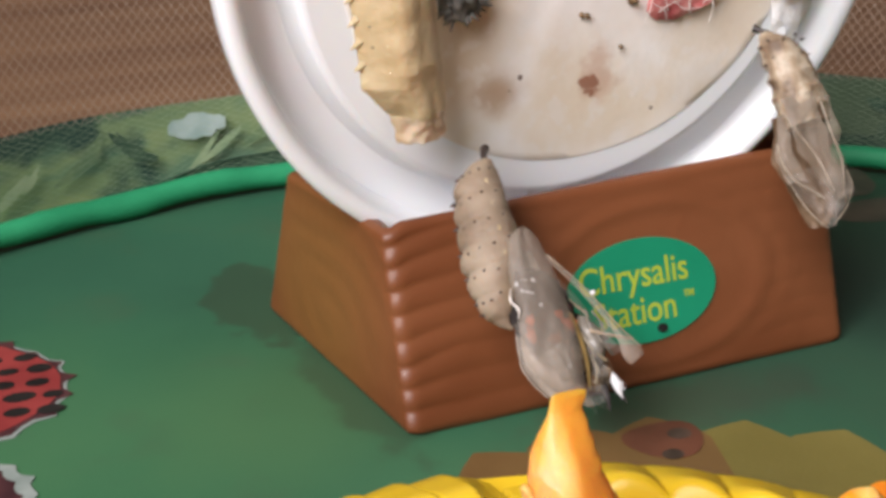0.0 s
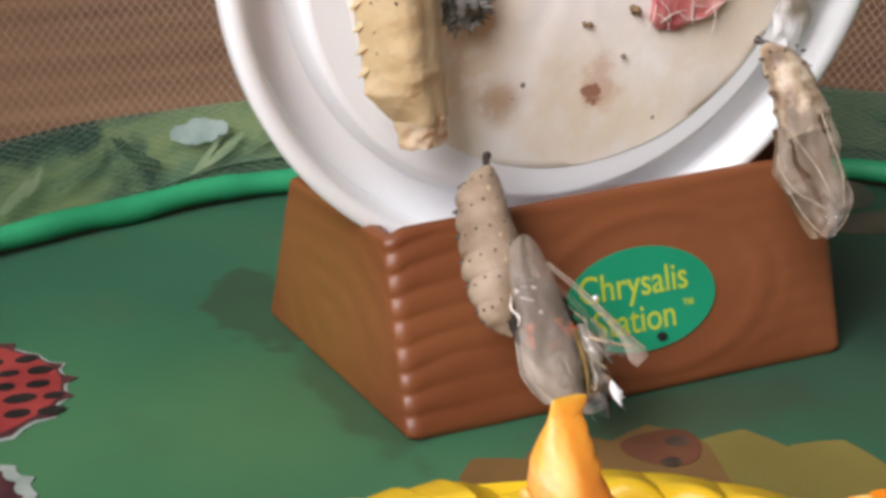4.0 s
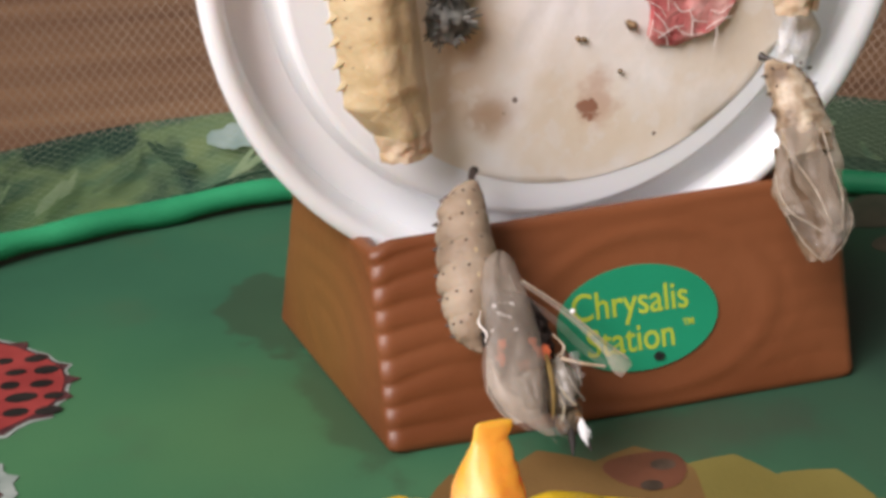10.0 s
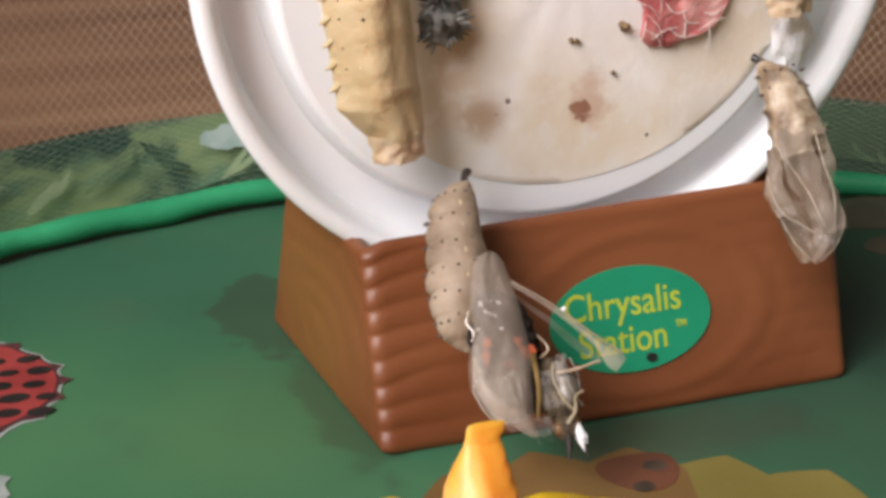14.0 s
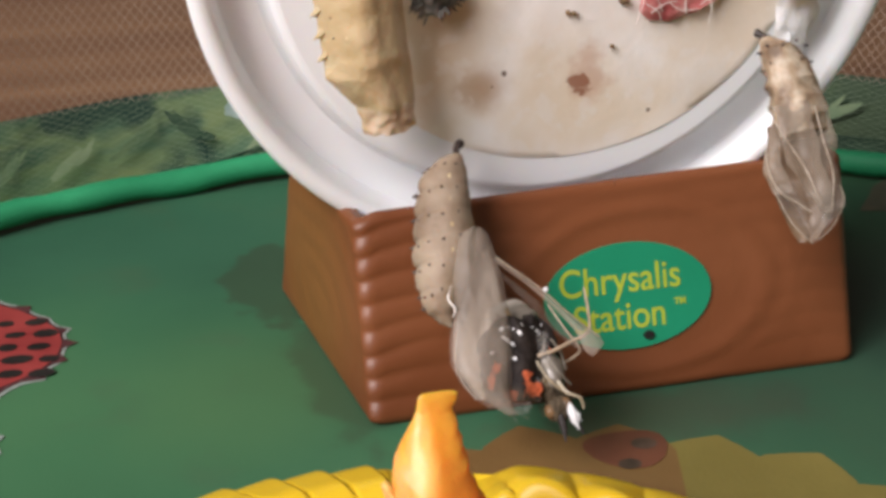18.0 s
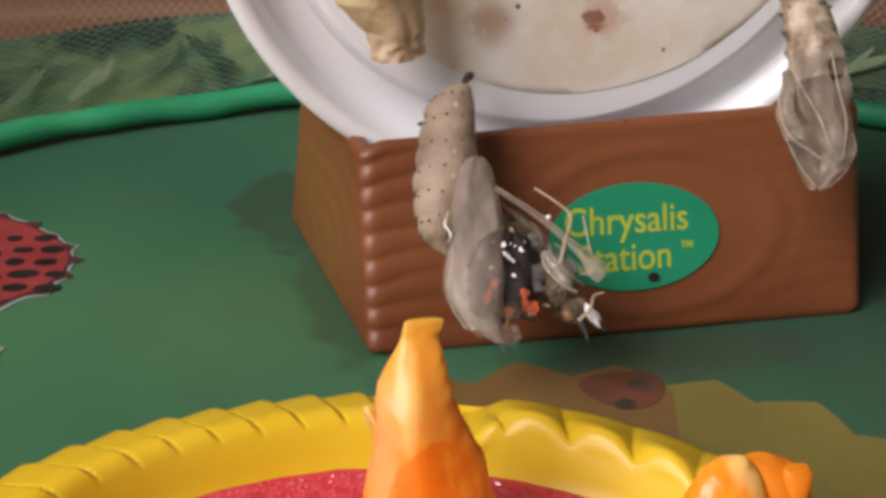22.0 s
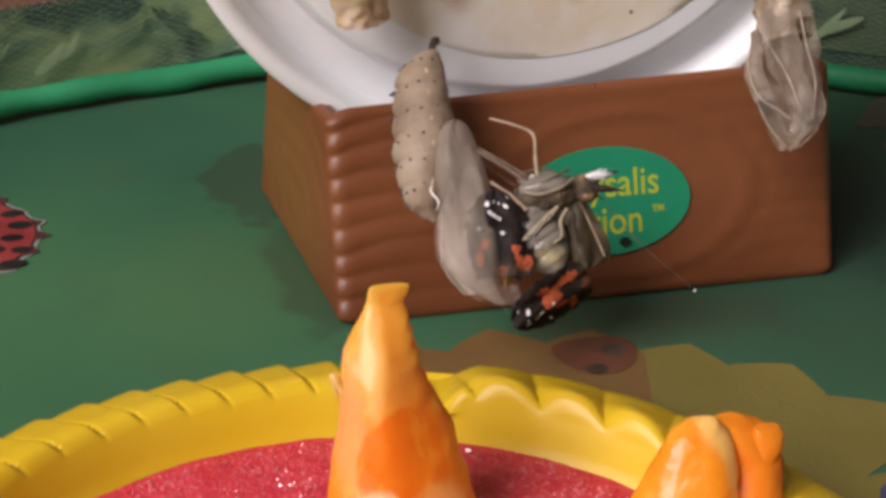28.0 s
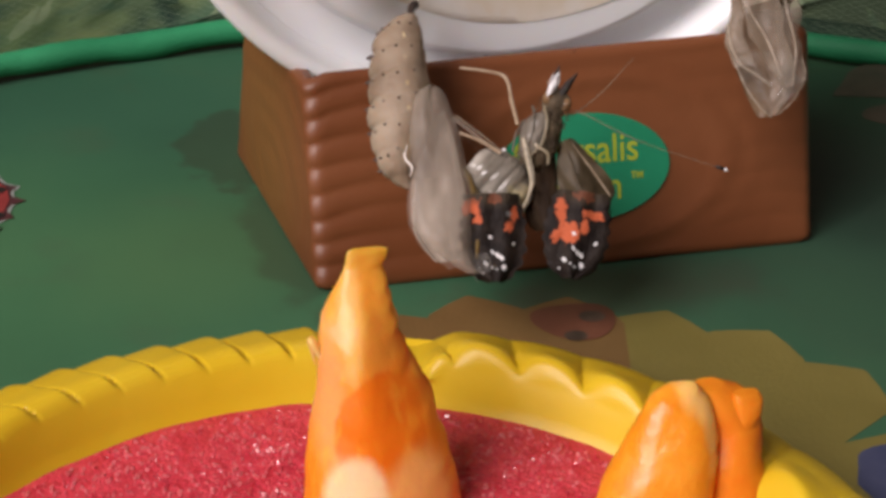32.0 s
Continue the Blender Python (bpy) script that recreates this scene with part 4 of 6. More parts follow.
def orange_wedge(sections, seed, ridge_x=-0.3, n=44):
    """Skin over cross-sections: centre, half width, half depth, how far the front ridge stands out."""
    rows = []
    for c, w, d, ridge in sections:
        rows.append((Vector(c), w, d, ridge))
    fine = []
    for k in range(len(rows) - 1):
        for j in range(6):
            t = j / 6
            (c0, w0, d0, r0), (c1, w1, d1, r1) = rows[k], rows[k + 1]
            fine.append((c0.lerp(c1, t), w0 + (w1 - w0) * t, d0 + (d1 - d0) * t, r0 + (r1 - r0) * t))
    fine.append(rows[-1])
    rings = []
    for c, w, d, ridge in fine:
        ring = []
        for i in range(n):
            a = 2 * math.pi * i / n
            x, y = math.copysign(abs(math.cos(a)) ** 0.85, math.cos(a)), math.sin(a)
            x *= 1 + (0.30 / max(w, 1.5)) * max(0.0, x) * noise.noise((c.z * 1.1, seed, 1.0))
            y -= 0.55 * ridge * math.exp(-((x - ridge_x) / 0.55) ** 2) * max(0.0, -y) ** 0.5
            ring.append(c + Vector((w * x, d * y, 0.4 * d * y)))
        rings.append(ring)
    return rough_up(rough_up(loft(rings), 0.16, 0.35, seed), 0.05, 1.6, seed)


seg = root("orange_segment", "upright peeled orange segment standing in the dish", "orange segment")
bm = orange_wedge([((-4.35, -35.2, 23.3), 1.2, 0.15, 0.0), ((-4.3, -35.2, 23.15), 1.5, 0.3, 0.0), ((-4.4, -35.25, 22.8), 1.5, 0.42, 0.05), ((-4.65, -35.35, 22.2), 1.35, 0.6, 0.2), ((-4.75, -35.6, 21.4), 1.6, 0.9, 0.5), ((-5.0, -36.1, 20.0), 2.2, 1.6, 0.9), ((-5.3, -36.6, 18.6), 2.75, 2.1, 1.0), ((-5.2, -37.1, 17.0), 3.05, 2.5, 1.0),
                   ((-4.8, -37.8, 15.0), 3.65, 2.9, 0.7), ((-4.5, -38.5, 13.0), 4.25, 3.3, 0.35), ((-4.6, -39.3, 10.7), 4.9, 3.7, 0.15), ((-4.4, -39.9, 8.6), 5.4, 4.0, 0.1), ((-4.3, -40.9, 5.6), 5.8, 4.3, 0), ((-4.3, -41.6, 3.4), 6.0, 4.5, 0)], 3)
part("flesh", bm, seg_mat, seg)
bm = tube(curve([(-8.0, -37.6, 15.9), (-8.6, -37.3, 17.0), (-8.9, -37.0, 17.4), (-8.5, -37.2, 15.4)], 4), [0.22, 0.28, 0.3, 0.34, 0.36, 0.38, 0.34, 0.3, 0.26, 0.22, 0.18, 0.12, 0.05], 6)
part("shred", bm, pith_mat, seg)
part("shred", tube(curve([(-5.6, -45.6, 5.6), (-7.4, -45.8, 7.6), (-9.0, -45.4, 8.4), (-10.6, -44.8, 8.4)], 5), [0.8, 0.8, 0.78, 0.76, 0.74, 0.7, 0.66, 0.62, 0.6, 0.58, 0.56, 0.54, 0.5, 0.46, 0.38, 0.2], 10), white_pith, seg)

chunk = root("orange_chunk", "torn orange piece lying in the dish", "orange piece")
bm = orange_wedge([((17.8, -43.9, 14.2), 0.5, 0.4, 0.0), ((17.2, -44.0, 13.5), 1.6, 1.2, 0.2), ((17.1, -44.2, 12.6), 2.5, 1.9, 0.3), ((16.9, -44.6, 11.0), 3.1, 2.5, 0.3), ((16.3, -45.0, 9.3), 3.5, 2.9, 0.3), ((15.3, -45.7, 6.1), 4.3, 3.4, 0.2), ((15.0, -46.3, 3.4), 4.8, 3.7, 0.1)], 9, 0.1)
part("flesh", bm, chunk_mat, chunk)
bm = orange_wedge([((19.6, -43.2, 13.7), 1.2, 0.5, 0.0), ((20.8, -43.5, 12.9), 1.9, 1.1, 0.2), ((21.6, -44.0, 11.4), 2.1, 1.6, 0.3), ((21.4, -44.8, 8.7), 2.4, 2.2, 0.2), ((21.6, -45.6, 5.2), 2.6, 2.6, 0.1), ((21.6, -46.0, 3.4), 2.8, 2.8, 0.0)], 4, 0.0)
part("side", bm, deep_flesh, chunk, "deep orange second lobe in shade")
bm = orange_wedge([((22.2, -44.3, 13.3), 0.9, 0.3, 0), ((22.4, -44.5, 12.8), 1.1, 0.6, 0), ((22.3, -44.8, 11.9), 1.0, 0.8, 0), ((21.9, -44.9, 10.4), 0.9, 0.9, 0)], 6, 0.0, 20)
part("flap", bm, deep_flesh, chunk, "small folded skin flap")

# ---- husks ----
ABDOMEN_AXIS = (1.4, 1.8, 2.5, 3.8, 5.4, 8, 10, 12, 15, 17, 18.2, 18.6)
ABDOMEN_SIDE = (-0.5, -0.9, -1.4, -1.95, -2.2, -2.45, -2.6, -2.85, -3.4, -3.7, -3.4, -3.1)
ABDOMEN_WIDE = (0.5, 1.1, 1.6, 2.1, 2.4, 2.6, 2.8, 2.7, 2.15, 1.3, 0.55, 0.2)
ABDOMEN_DEEP = (0.45, 0.95, 1.4, 1.8, 2.1, 2.4, 2.45, 2.4, 2.1, 1.3, 0.5, 0.2)


def husk_abdomen(ob, length, fat, lines, seed):
    """Ringed abdomen with rows of dark spines; tail at the origin, -z down; it bends to -x."""
    n, rings, k1 = 30, [], length / 18.6

    def ring_at(s):
        return [float(np.interp(s, ABDOMEN_AXIS, col)) for col in (ABDOMEN_SIDE, ABDOMEN_WIDE, ABDOMEN_DEEP)]

    for k in range(150):
        s = 1.4 + 17.2 * k / 149
        c, w, d = ring_at(s)
        f = (s / 2.5) % 1.0
        dent = 0.035 * math.exp(-((min(f, 1 - f)) / 0.11) ** 2)
        ring = []
        for i in range(n):
            a = 2 * math.pi * i / n
            back = max(0.0, -math.cos(a)) ** 1.3
            g = 1 - 0.6 * dent + back * (0.11 * (math.sin(math.pi * f) - 0.55) - 0.6 * dent)
            ring.append((c + fat * w * g * math.cos(a), fat * d * g * math.sin(a), -s * k1))
        rings.append(ring)
    bm = rough_up(rough_up(rough_up(loft(rings), 0.16, 0.45, seed), 0.06, 1.4, seed), 0.03, 3.2, seed)
    part("abdomen", bm, husk_mat, ob)
    for k in range(6):
        s = 3.0 + 2.5 * k
        c, w, d = ring_at(s)
        for a in (184, 214, 240, 268, 300):
            if s > 11 and a == 300:
                continue
            q = Vector((math.cos(radians(a)), d / w * math.sin(radians(a)), 0))
            p = Vector((c, 0, -s * k1 + lines.uniform(-0.25, 0.25))) + q * w * fat
            q.normalize()
            if a == 184:
                p2 = p + Vector((0.1, 0, -1.15))
                part("spine", tube([p2 - q * 0.4, p2 - q * 0.05, p2 + q * 0.26], [0.26, 0.16, 0.03], 6), dot_mat, ob)
            part("spine", tube([p - q * 0.25, p + q * 0.05, p + q * (0.36 if a == 184 else 0.20)], [0.34 if a == 184 else 0.17, 0.20 if a == 184 else 0.14, 0.04], 7), dot_mat, ob)
    # pale points that stand for the glints along the raised midline
    for k in range(4):
        s = 4.2 + 2.5 * k
        c, w, d = ring_at(s)
        part("point", ball((c + 0.25 * w * fat, -d * fat * 0.95, -s * k1), 0.16, None, (0.8, 0.7, 1.9), 7, 6), gold_mat, ob, "pale golden point")
    part("stalk", tube(curve([(-0.45, 0.1, -2.2), (-0.4, 0, -1.5), (-0.15, 0.3, -0.5), (0.35, 0.9, 0.1)], 4), [0.5] * 5 + [0.36] * 4 + [0.40, 0.46, 0.46, 0.38], 8), stalk_mat, ob, "black hooked stalk")


CASE_AXIS = (9.7, 10.2, 11.0, 12.6, 15.0, 18.4, 20.5, 22.3, 24.2, 25.6, 27.0, 28.0)
CASE_LEFT = (0.1, -1.0, -1.6, -2.1, -2.4, -2.7, -3.2, -3.4, -2.7, -1.8, -0.3, 1.0)
CASE_RIGHT = (0.9, 1.3, 1.6, 1.9, 2.2, 2.35, 2.3, 2.1, 1.8, 1.5, 1.6, 1.8)


def leaf(front, bulge, slope, shrink, crumple, seed, s0=9.7, s1=28.0, m=48, n=19):
    """The leaf-shaped wing case as a curved sheet; bulge is its rise towards the viewer."""
    rows = []
    for i in range(m):
        s = s0 + (s1 - s0) * i / (m - 1)
        lo, hi = (float(np.interp(s, CASE_AXIS, col)) for col in (CASE_LEFT, CASE_RIGHT))
        c, w = (lo + hi) / 2, (hi - lo) / 2 * shrink
        row = []
        for j in range(n):
            v = -1 + 2 * j / (n - 1)
            e = crumple * noise.noise((s * 0.32, v * 1.7, seed)) + 0.35 * crumple * noise.noise((s * 1.1, v * 4, seed))
            row.append((c + w * v + 0.5 * e * abs(v), front + slope * v - bulge * math.sqrt(max(0, 1 - v * v)) * min(1, w / 2) + e, -s))
        rows.append(row)
    return rows


EP_TAIL = Vector((10.0, 5.9, 27.7))
husk = root("opening_chrysalis", "split grey-beige chrysalis with a butterfly pushing out", "chrysalis")
husk_abdomen(husk, 18.6, 1.10, random.Random(5), 3)
part("wing_case", sheet(leaf(-2.0, 0.9, 0.3, 1.0, 0.35, 4), 0.08), film_mat, husk, "milky translucent leaf-shaped wing case")
part("rear_case", sheet(leaf(1.2, -0.9, 0.2, 0.9, 0.3, 8, 11.0, 25.6), 0.08), rear_mat, husk, "beige rear wall of the empty case")
# a white thread builds in the bright glint along the seam
part("seam", tube(curve([(-2.7, -2.9, -15.4), (-3.1, -3.0, -16.6), (-2.6, -3.0, -17.6), (-2.9, -2.8, -18.4)], 6), [0.05] * 4 + [0.11] * 11 + [0.05] * 4, 6), thread_mat, husk, "pale torn seam with its glint built in white")
part("lower_skin", sheet([[(x - 0.35, y + 0.9, z) for x, y, z in row] for row in leaf(-1.4, 0.9, 0.5, 0.95, 0.4, 14, 18.4, 27.0, 24, 15)], 0.06), clear_mat, husk, "clear outer skin below the split")
part("inner_strip", tube(curve([(2.3, -0.6, -17.5), (2.75, -0.9, -20), (2.7, -1.0, -23.4), (2.0, -1.1, -26.4)], 6), [0.2, 0.3, 0.35, 0.4, 0.4, 0.4, 0.4, 0.4, 0.4, 0.4, 0.4, 0.4, 0.35, 0.35, 0.3, 0.3, 0.25, 0.2, 0.1], 8, flat=0.5), strip_mat, husk, "golden brown folded strip")
for k, (x, z, w, h) in enumerate(((3.6, -23.6, 0.6, 3.6), (2.4, -27.0, 0.8, 1.8), (5.2, -21.8, 0.5, 2.6))):
    rows = [[(x + w * (j / 4 - 1) + 0.5 * noise.noise((i * 0.5, j * 0.6, k * 7)), -1.0 - 0.3 * k + 0.5 * noise.noise((i * 0.45, j * 0.5, k * 5 + 2)), z + h * (0.5 - i / 10)) for j in range(9)] for i in range(11)]
    part("crumpled_film", sheet(rows, 0.03), glass_mat, husk, "clear crumpled film")
part("torn_tip", rough_up(sheet(leaf(-1.7, 0.7, 0.3, 0.8, 0.5, 15, 25.6, 28.0, 14, 11), 0.05), 0.25, 1.8, 3), clear_mat, husk, "torn lower tip of the case")
for x, z in ((1.4, -27.6), (2.6, -27.4)):
    part("fringe", tube(curve([(0.6, -1.9, -27.0), (0.8 + x * 0.35, -2.0, -27.8), (x + 0.3, -1.9, z - 1.2)], 5), [0.09] * 6 + [0.05] * 5, 5), clear_mat, husk)

dry = root("empty_chrysalis", "empty papery split chrysalis hanging from the lid", "chrysalis")
DRY_AXIS = (8.0, 9.9, 11.9, 12.9, 14.9, 17.0, 18.6, 20.2)
DRY_LEFT = (-0.8, -1.6, -2.4, -2.8, -2.4, -1.9, -1.2, -0.2)
DRY_RIGHT = (4.9, 5.1, 5.0, 4.6, 4.5, 4.3, 3.0, 0.5)


def dry_sheet(s0, s1, v0, v1, front, bulge, crumple, seed, m=34, n=17):
    """A crumpled piece of the empty case between two places on its axis and two shares of its width."""
    rows = []
    for i in range(m):
        s = s0 + (s1 - s0) * i / (m - 1)
        lo, hi = (float(np.interp(s, DRY_AXIS, col)) for col in (DRY_LEFT, DRY_RIGHT))
        row = []
        for j in range(n):
            v = (v0[0] + (v0[1] - v0[0]) * i / (m - 1)) * (1 - j / (n - 1)) + (v1[0] + (v1[1] - v1[0]) * i / (m - 1)) * j / (n - 1)
            e = crumple * (noise.noise((s * 0.45, v * 3.4, seed)) + 0.5 * abs(noise.noise((s * 1.3, v * 7, seed))))
            row.append((lo + (hi - lo) * v + 0.4 * e, front - bulge * math.sqrt(max(0.0, 1 - (2 * v - 1) ** 2)) - e, -s - 0.3 * e))
        rows.append(row)
    return rows


rings = []
for k in range(80):
    s = 0.6 + 9.6 * k / 79
    c, w, d = (float(np.interp(s, (0.6, 1.2, 2.0, 4.0, 6.0, 8.0, 10.2), col)) for col in ((1.0, 1.3, 1.8, 2.2, 2.2, 2.2, 2.1), (0.5, 1.2, 1.9, 2.45, 2.6, 2.8, 2.5), (0.5, 1.1, 1.6, 2.0, 2.2, 2.3, 2.0)))
    f = (s / 1.75) % 1.0
    ring = []
    for i in range(40):
        a = 2 * math.pi * i / 40
        pit = max(0.0, math.sin(2.5 * a + 0.6)) ** 0.7 * max(0.0, math.sin(math.pi * f)) ** 0.8
        g = 1.04 - 0.15 * pit
        ring.append((c + w * g * math.cos(a), d * g * math.sin(a), -s))
    rings.append(ring)
part("abdomen", rough_up(rough_up(loft(rings), 0.22, 0.6, 12), 0.08, 2.0, 12), dry_mat, dry, "ringed, pitted pale abdomen skin")
r = random.Random(8)
for k in range(5):
    s = 1.9 + 1.75 * k
    for a in (188, 222, 262, 300, 352):
        q = Vector((math.cos(radians(a)), 0.8 * math.sin(radians(a)), 0))
        p = Vector((2.15, 0, -s + r.uniform(-0.2, 0.2))) + q * 2.45
        part("spine", tube([p - q * 0.2, p + q * 0.05, p + q * (0.35 if a in (188, 352) else 0.12)], [0.17, 0.11, 0.03], 6), dot_mat, dry)
part("stalk", tube(curve([(0.2, 0.5, 0.2), (0.6, 0.1, -0.3), (1.1, -0.3, -0.8), (1.5, -0.6, -1.5)], 4), [0.42, 0.40, 0.36, 0.3, 0.28, 0.28, 0.28, 0.3, 0.32, 0.32, 0.3, 0.26, 0.2], 8), stalk_mat, dry, "black hooked stalk")
part("rear_case", sheet(dry_sheet(8.6, 19.6, (0.04, 0.1), (0.96, 0.9), 0.9, -0.7, 0.5, 5), 0.08), inside_mat, dry, "brown rear wall of the open case")
part("wing_case", sheet(dry_sheet(7.6, 18.0, (0.02, 0.50), (0.62, 0.80), -1.4, 0.9, 0.5, 21), 0.07), dry_film, dry, "beige crumpled wing case")
part("wing_case", sheet(dry_sheet(8.0, 18.4, (0.62, 0.70), (1.0, 0.98), -0.5, 0.5, 0.6, 27), 0.07), dry_film, dry)
part("side_flap", sheet(dry_sheet(9.0, 15.4, (0.0, 0.0), (0.12, 0.26), -0.9, 0.5, 0.6, 33, 26, 9), 0.07), dry_film, dry, "narrow folded side of the case")
part("tip_film", sheet(dry_sheet(14.6, 20.2, (0.0, 0.05), (0.55, 0.9), -1.2, 0.9, 0.9, 41, 24, 15), 0.04), clear_mat, dry, "clear crumpled tip")
part("tip_film", sheet(dry_sheet(15.6, 19.6, (0.5, 0.6), (1.0, 1.0), -0.6, 0.6, 0.9, 47, 20, 11), 0.04), clear_mat, dry, "clear crumpled tip")
for k, (pts, w) in enumerate(((((-0.9, -1.9, -8.8), (-0.2, -2.2, -11.0), (0.9, -2.4, -14.0), (1.5, -2.3, -17.2)), 0.15), (((-2.3, -1.3, -11.6), (-2.4, -1.4, -13.6), (-1.9, -1.8, -15.4), (-0.6, -2.0, -16.6), (0.4, -2.0, -17.6)), 0.16),
                              (((-2.3, -1.0, -15.0), (-1.6, -1.2, -17.6), (-0.6, -1.2, -19.4), (0.2, -1.0, -20.2)), 0.10), (((3.4, -2.0, -8.2), (3.3, -2.2, -11.5), (3.5, -2.0, -14.6), (2.6, -1.9, -17.6)), 0.12), (((4.2, -1.0, -15.4), (4.2, -0.9, -17.0), (2.8, -0.9, -18.8), (0.9, -1.0, -20.0)), 0.08))):
    c = curve(pts, 6)
    part("edge", rough_up(tube(c, [0.75 * w * (0.7 + 0.5 * abs(math.sin(0.9 * j + k))) for j in range(len(c))], 6), 0.05, 2.0, k), edge_husk, dry, "pale torn edge")


def hang(tail, tip, right):
    """The pose of something whose tail is at one place and whose -z points at another, facing the viewer."""
    t, e = Vector(tail), Vector(tip)
    zz = (t - e).normalized()
    xx = Vector(right)
    xx = (xx - zz * xx.dot(zz)).normalized()
    yy = zz.cross(xx)
    return Matrix.Translation(t * MM) @ Matrix((xx, yy, zz)).transposed().to_4x4()


RIGHT = (0.95, -0.30, 0.0)
dry.matrix_world = hang((41.2, 5.0, 36.8), (41.7, -8.5, 18.9), RIGHT) @ Matrix.Diagonal((1, 1, 1.11, 1))

# ---- the butterfly ----
fur_mat = mat("olive_brown_fur", [(0.035, 0.024, 0.013), (0.09, 0.063, 0.035), (0.20, 0.15, 0.09)], 0.7, 700, (0.3, 0.7), 0.9, 2600)
belly_mat = mat("silver_wet_belly", [(0.10, 0.085, 0.064), (0.23, 0.205, 0.168), (0.46, 0.42, 0.36)], 0.28, 300, (0.32, 0.68), 0.4, 1000, stretch=(0.6, 0.6, 1.8), coat=0.5)
patches(belly_mat, (0.50, 0.42, 0.22), 160, 0.52, 0.60, (0.01, 0.004, 0.02), (1, 1, 0.7), 0.8)
limb_mat = mat("pale_limb", [(0.34, 0.25, 0.16), (0.50, 0.39, 0.28)], 0.4, 500)
sheath_mat = mat("olive_cream_sheath", [(0.26, 0.21, 0.13), (0.46, 0.40, 0.29)], 0.3, 500, coat=0.3)
feeler_mat = mat("brown_antenna", [(0.13, 0.085, 0.055), (0.26, 0.19, 0.13)], 0.5, 900)
shine_mat = mat("wet_silver_film", [(0.12, 0.10, 0.075), (0.24, 0.21, 0.17), (0.42, 0.385, 0.33)], 0.3, 300, (0.34, 0.68), 0.35, 900, coat=0.3, alpha=0.8, stretch=(2.0, 1, 0.7))
eye_mat = mat("brown_eye", [(0.10, 0.05, 0.02), (0.24, 0.14, 0.07)], 0.25, 900)
scale_mat = mat("black_scales", [(0.012, 0.009, 0.008), (0.035, 0.026, 0.022)], 0.6, 500, bump=0.5, bump_scale=2600)
root_mat = mat("olive_wing_root", [(0.025, 0.017, 0.009), (0.06, 0.042, 0.022), (0.115, 0.085, 0.048)], 0.5, 260, (0.3, 0.7), 0.3, 900, stretch=(1.4, 1, 0.8), alpha=0.92, spec=0.25)
hind_mat = mat("dark_brown_wing", [(0.022, 0.013, 0.008), (0.06, 0.038, 0.022)], 0.6, 320, bump=0.5, bump_scale=1800, stretch=(2, 1, 0.6), spec=0.1)
white_mat = mat("white_scales", [(0.66, 0.66, 0.66), (0.8, 0.8, 0.8)], 0.5, 500)
ORANGE = (0.54, 0.12, 0.05)


def wing_scales(fields):
    """Black scales with ragged orange fields: x, z, size, squash across and along."""
    m = mat("wing_scales", [(0.010, 0.007, 0.006), (0.03, 0.022, 0.018)], 0.55, 500, bump=0.5, bump_scale=2600, spec=0.15)
    for x, z, size, a, b in fields:
        spot(m, (x * MM, 0, z * MM), size * 0.80 * MM, size * MM, ORANGE, 0.95, (a, 0, b), 1.1)
    spot(m, (0, 0, 0), 0.0008, 0.0016, (0.05, 0.038, 0.025), 0.8, (0.5, 0, 1), 0.4)
    return m


fly = root("butterfly", "wet newly emerged butterfly, black and orange, wings still crumpled", "butterfly")
rings = []
for k in range(25):
    u = k / 24
    w = 1.75 * math.sin(math.pi * (0.10 + 0.82 * u)) ** 0.6
    rings.append([(w * math.cos(2 * math.pi * i / 22), 0.9 * w * math.sin(2 * math.pi * i / 22), -3.4 + 6.0 * u) for i in range(22)])
part("thorax", rough_up(loft(rings), 0.35, 0.9, 2), fur_mat, fly, "furry olive-brown thorax")
bm = rough_up(ball((-0.75, -0.55, -0.4), 1.5, None, (0.9, 0.95, 1.7), 26, 22), 0.30, 0.8, 11)
part("sternum", bm, shine_mat, fly, "wrinkled silver underside")
# limbs still folded on the chest
for k, pts in enumerate((((-1.9, -1.2, 1.9), (-1.3, -2.0, 0.6), (-0.9, -2.0, -1.6), (-1.4, -1.7, -3.0)), ((-0.9, -1.6, 2.2), (-0.1, -2.1, 0.8), (0.2, -2.0, -1.2), (-0.3, -1.7, -2.6)), ((-2.1, -0.9, 0.4), (-2.3, -1.3, -1.2), (-2.0, -1.4, -2.8)))):
    w = len(curve(pts, 6))
    part("folded_leg", tube(curve(pts, 6), [0.16 * (1 - 0.4 * j / w) * (1 + 0.15 * math.sin(j * 1.3)) for j in range(w)], 8, flat=0.75), sheath_mat if k % 2 else shine_mat, fly, "pale leg folded on the chest")
rings = []
for k in range(61):
    u = k / 60
    w = 2.55 * math.sin(math.pi * (0.14 + 0.80 * u)) ** 0.62 * (1 - 0.045 * max(0, math.cos(2 * math.pi * u * 5.5)) ** 2)
    rings.append([(w * math.cos(2 * math.pi * i / 28) + 0.4 * math.sin(3 * u), 0.85 * w * math.sin(2 * math.pi * i / 28), -6.6 * u) for i in range(28)])
abdomen = part("abdomen", rough_up(loft(rings), 0.22, 0.8, 5), belly_mat, fly, "ringed silver-grey and cream abdomen")
head = part("head", rough_up(ball((0, -0.1, 3.3), 1.25, None, (1.05, 0.9, 1.0), 18, 14), 0.22, 1.6, 3), fur_mat, fly, "furry head")
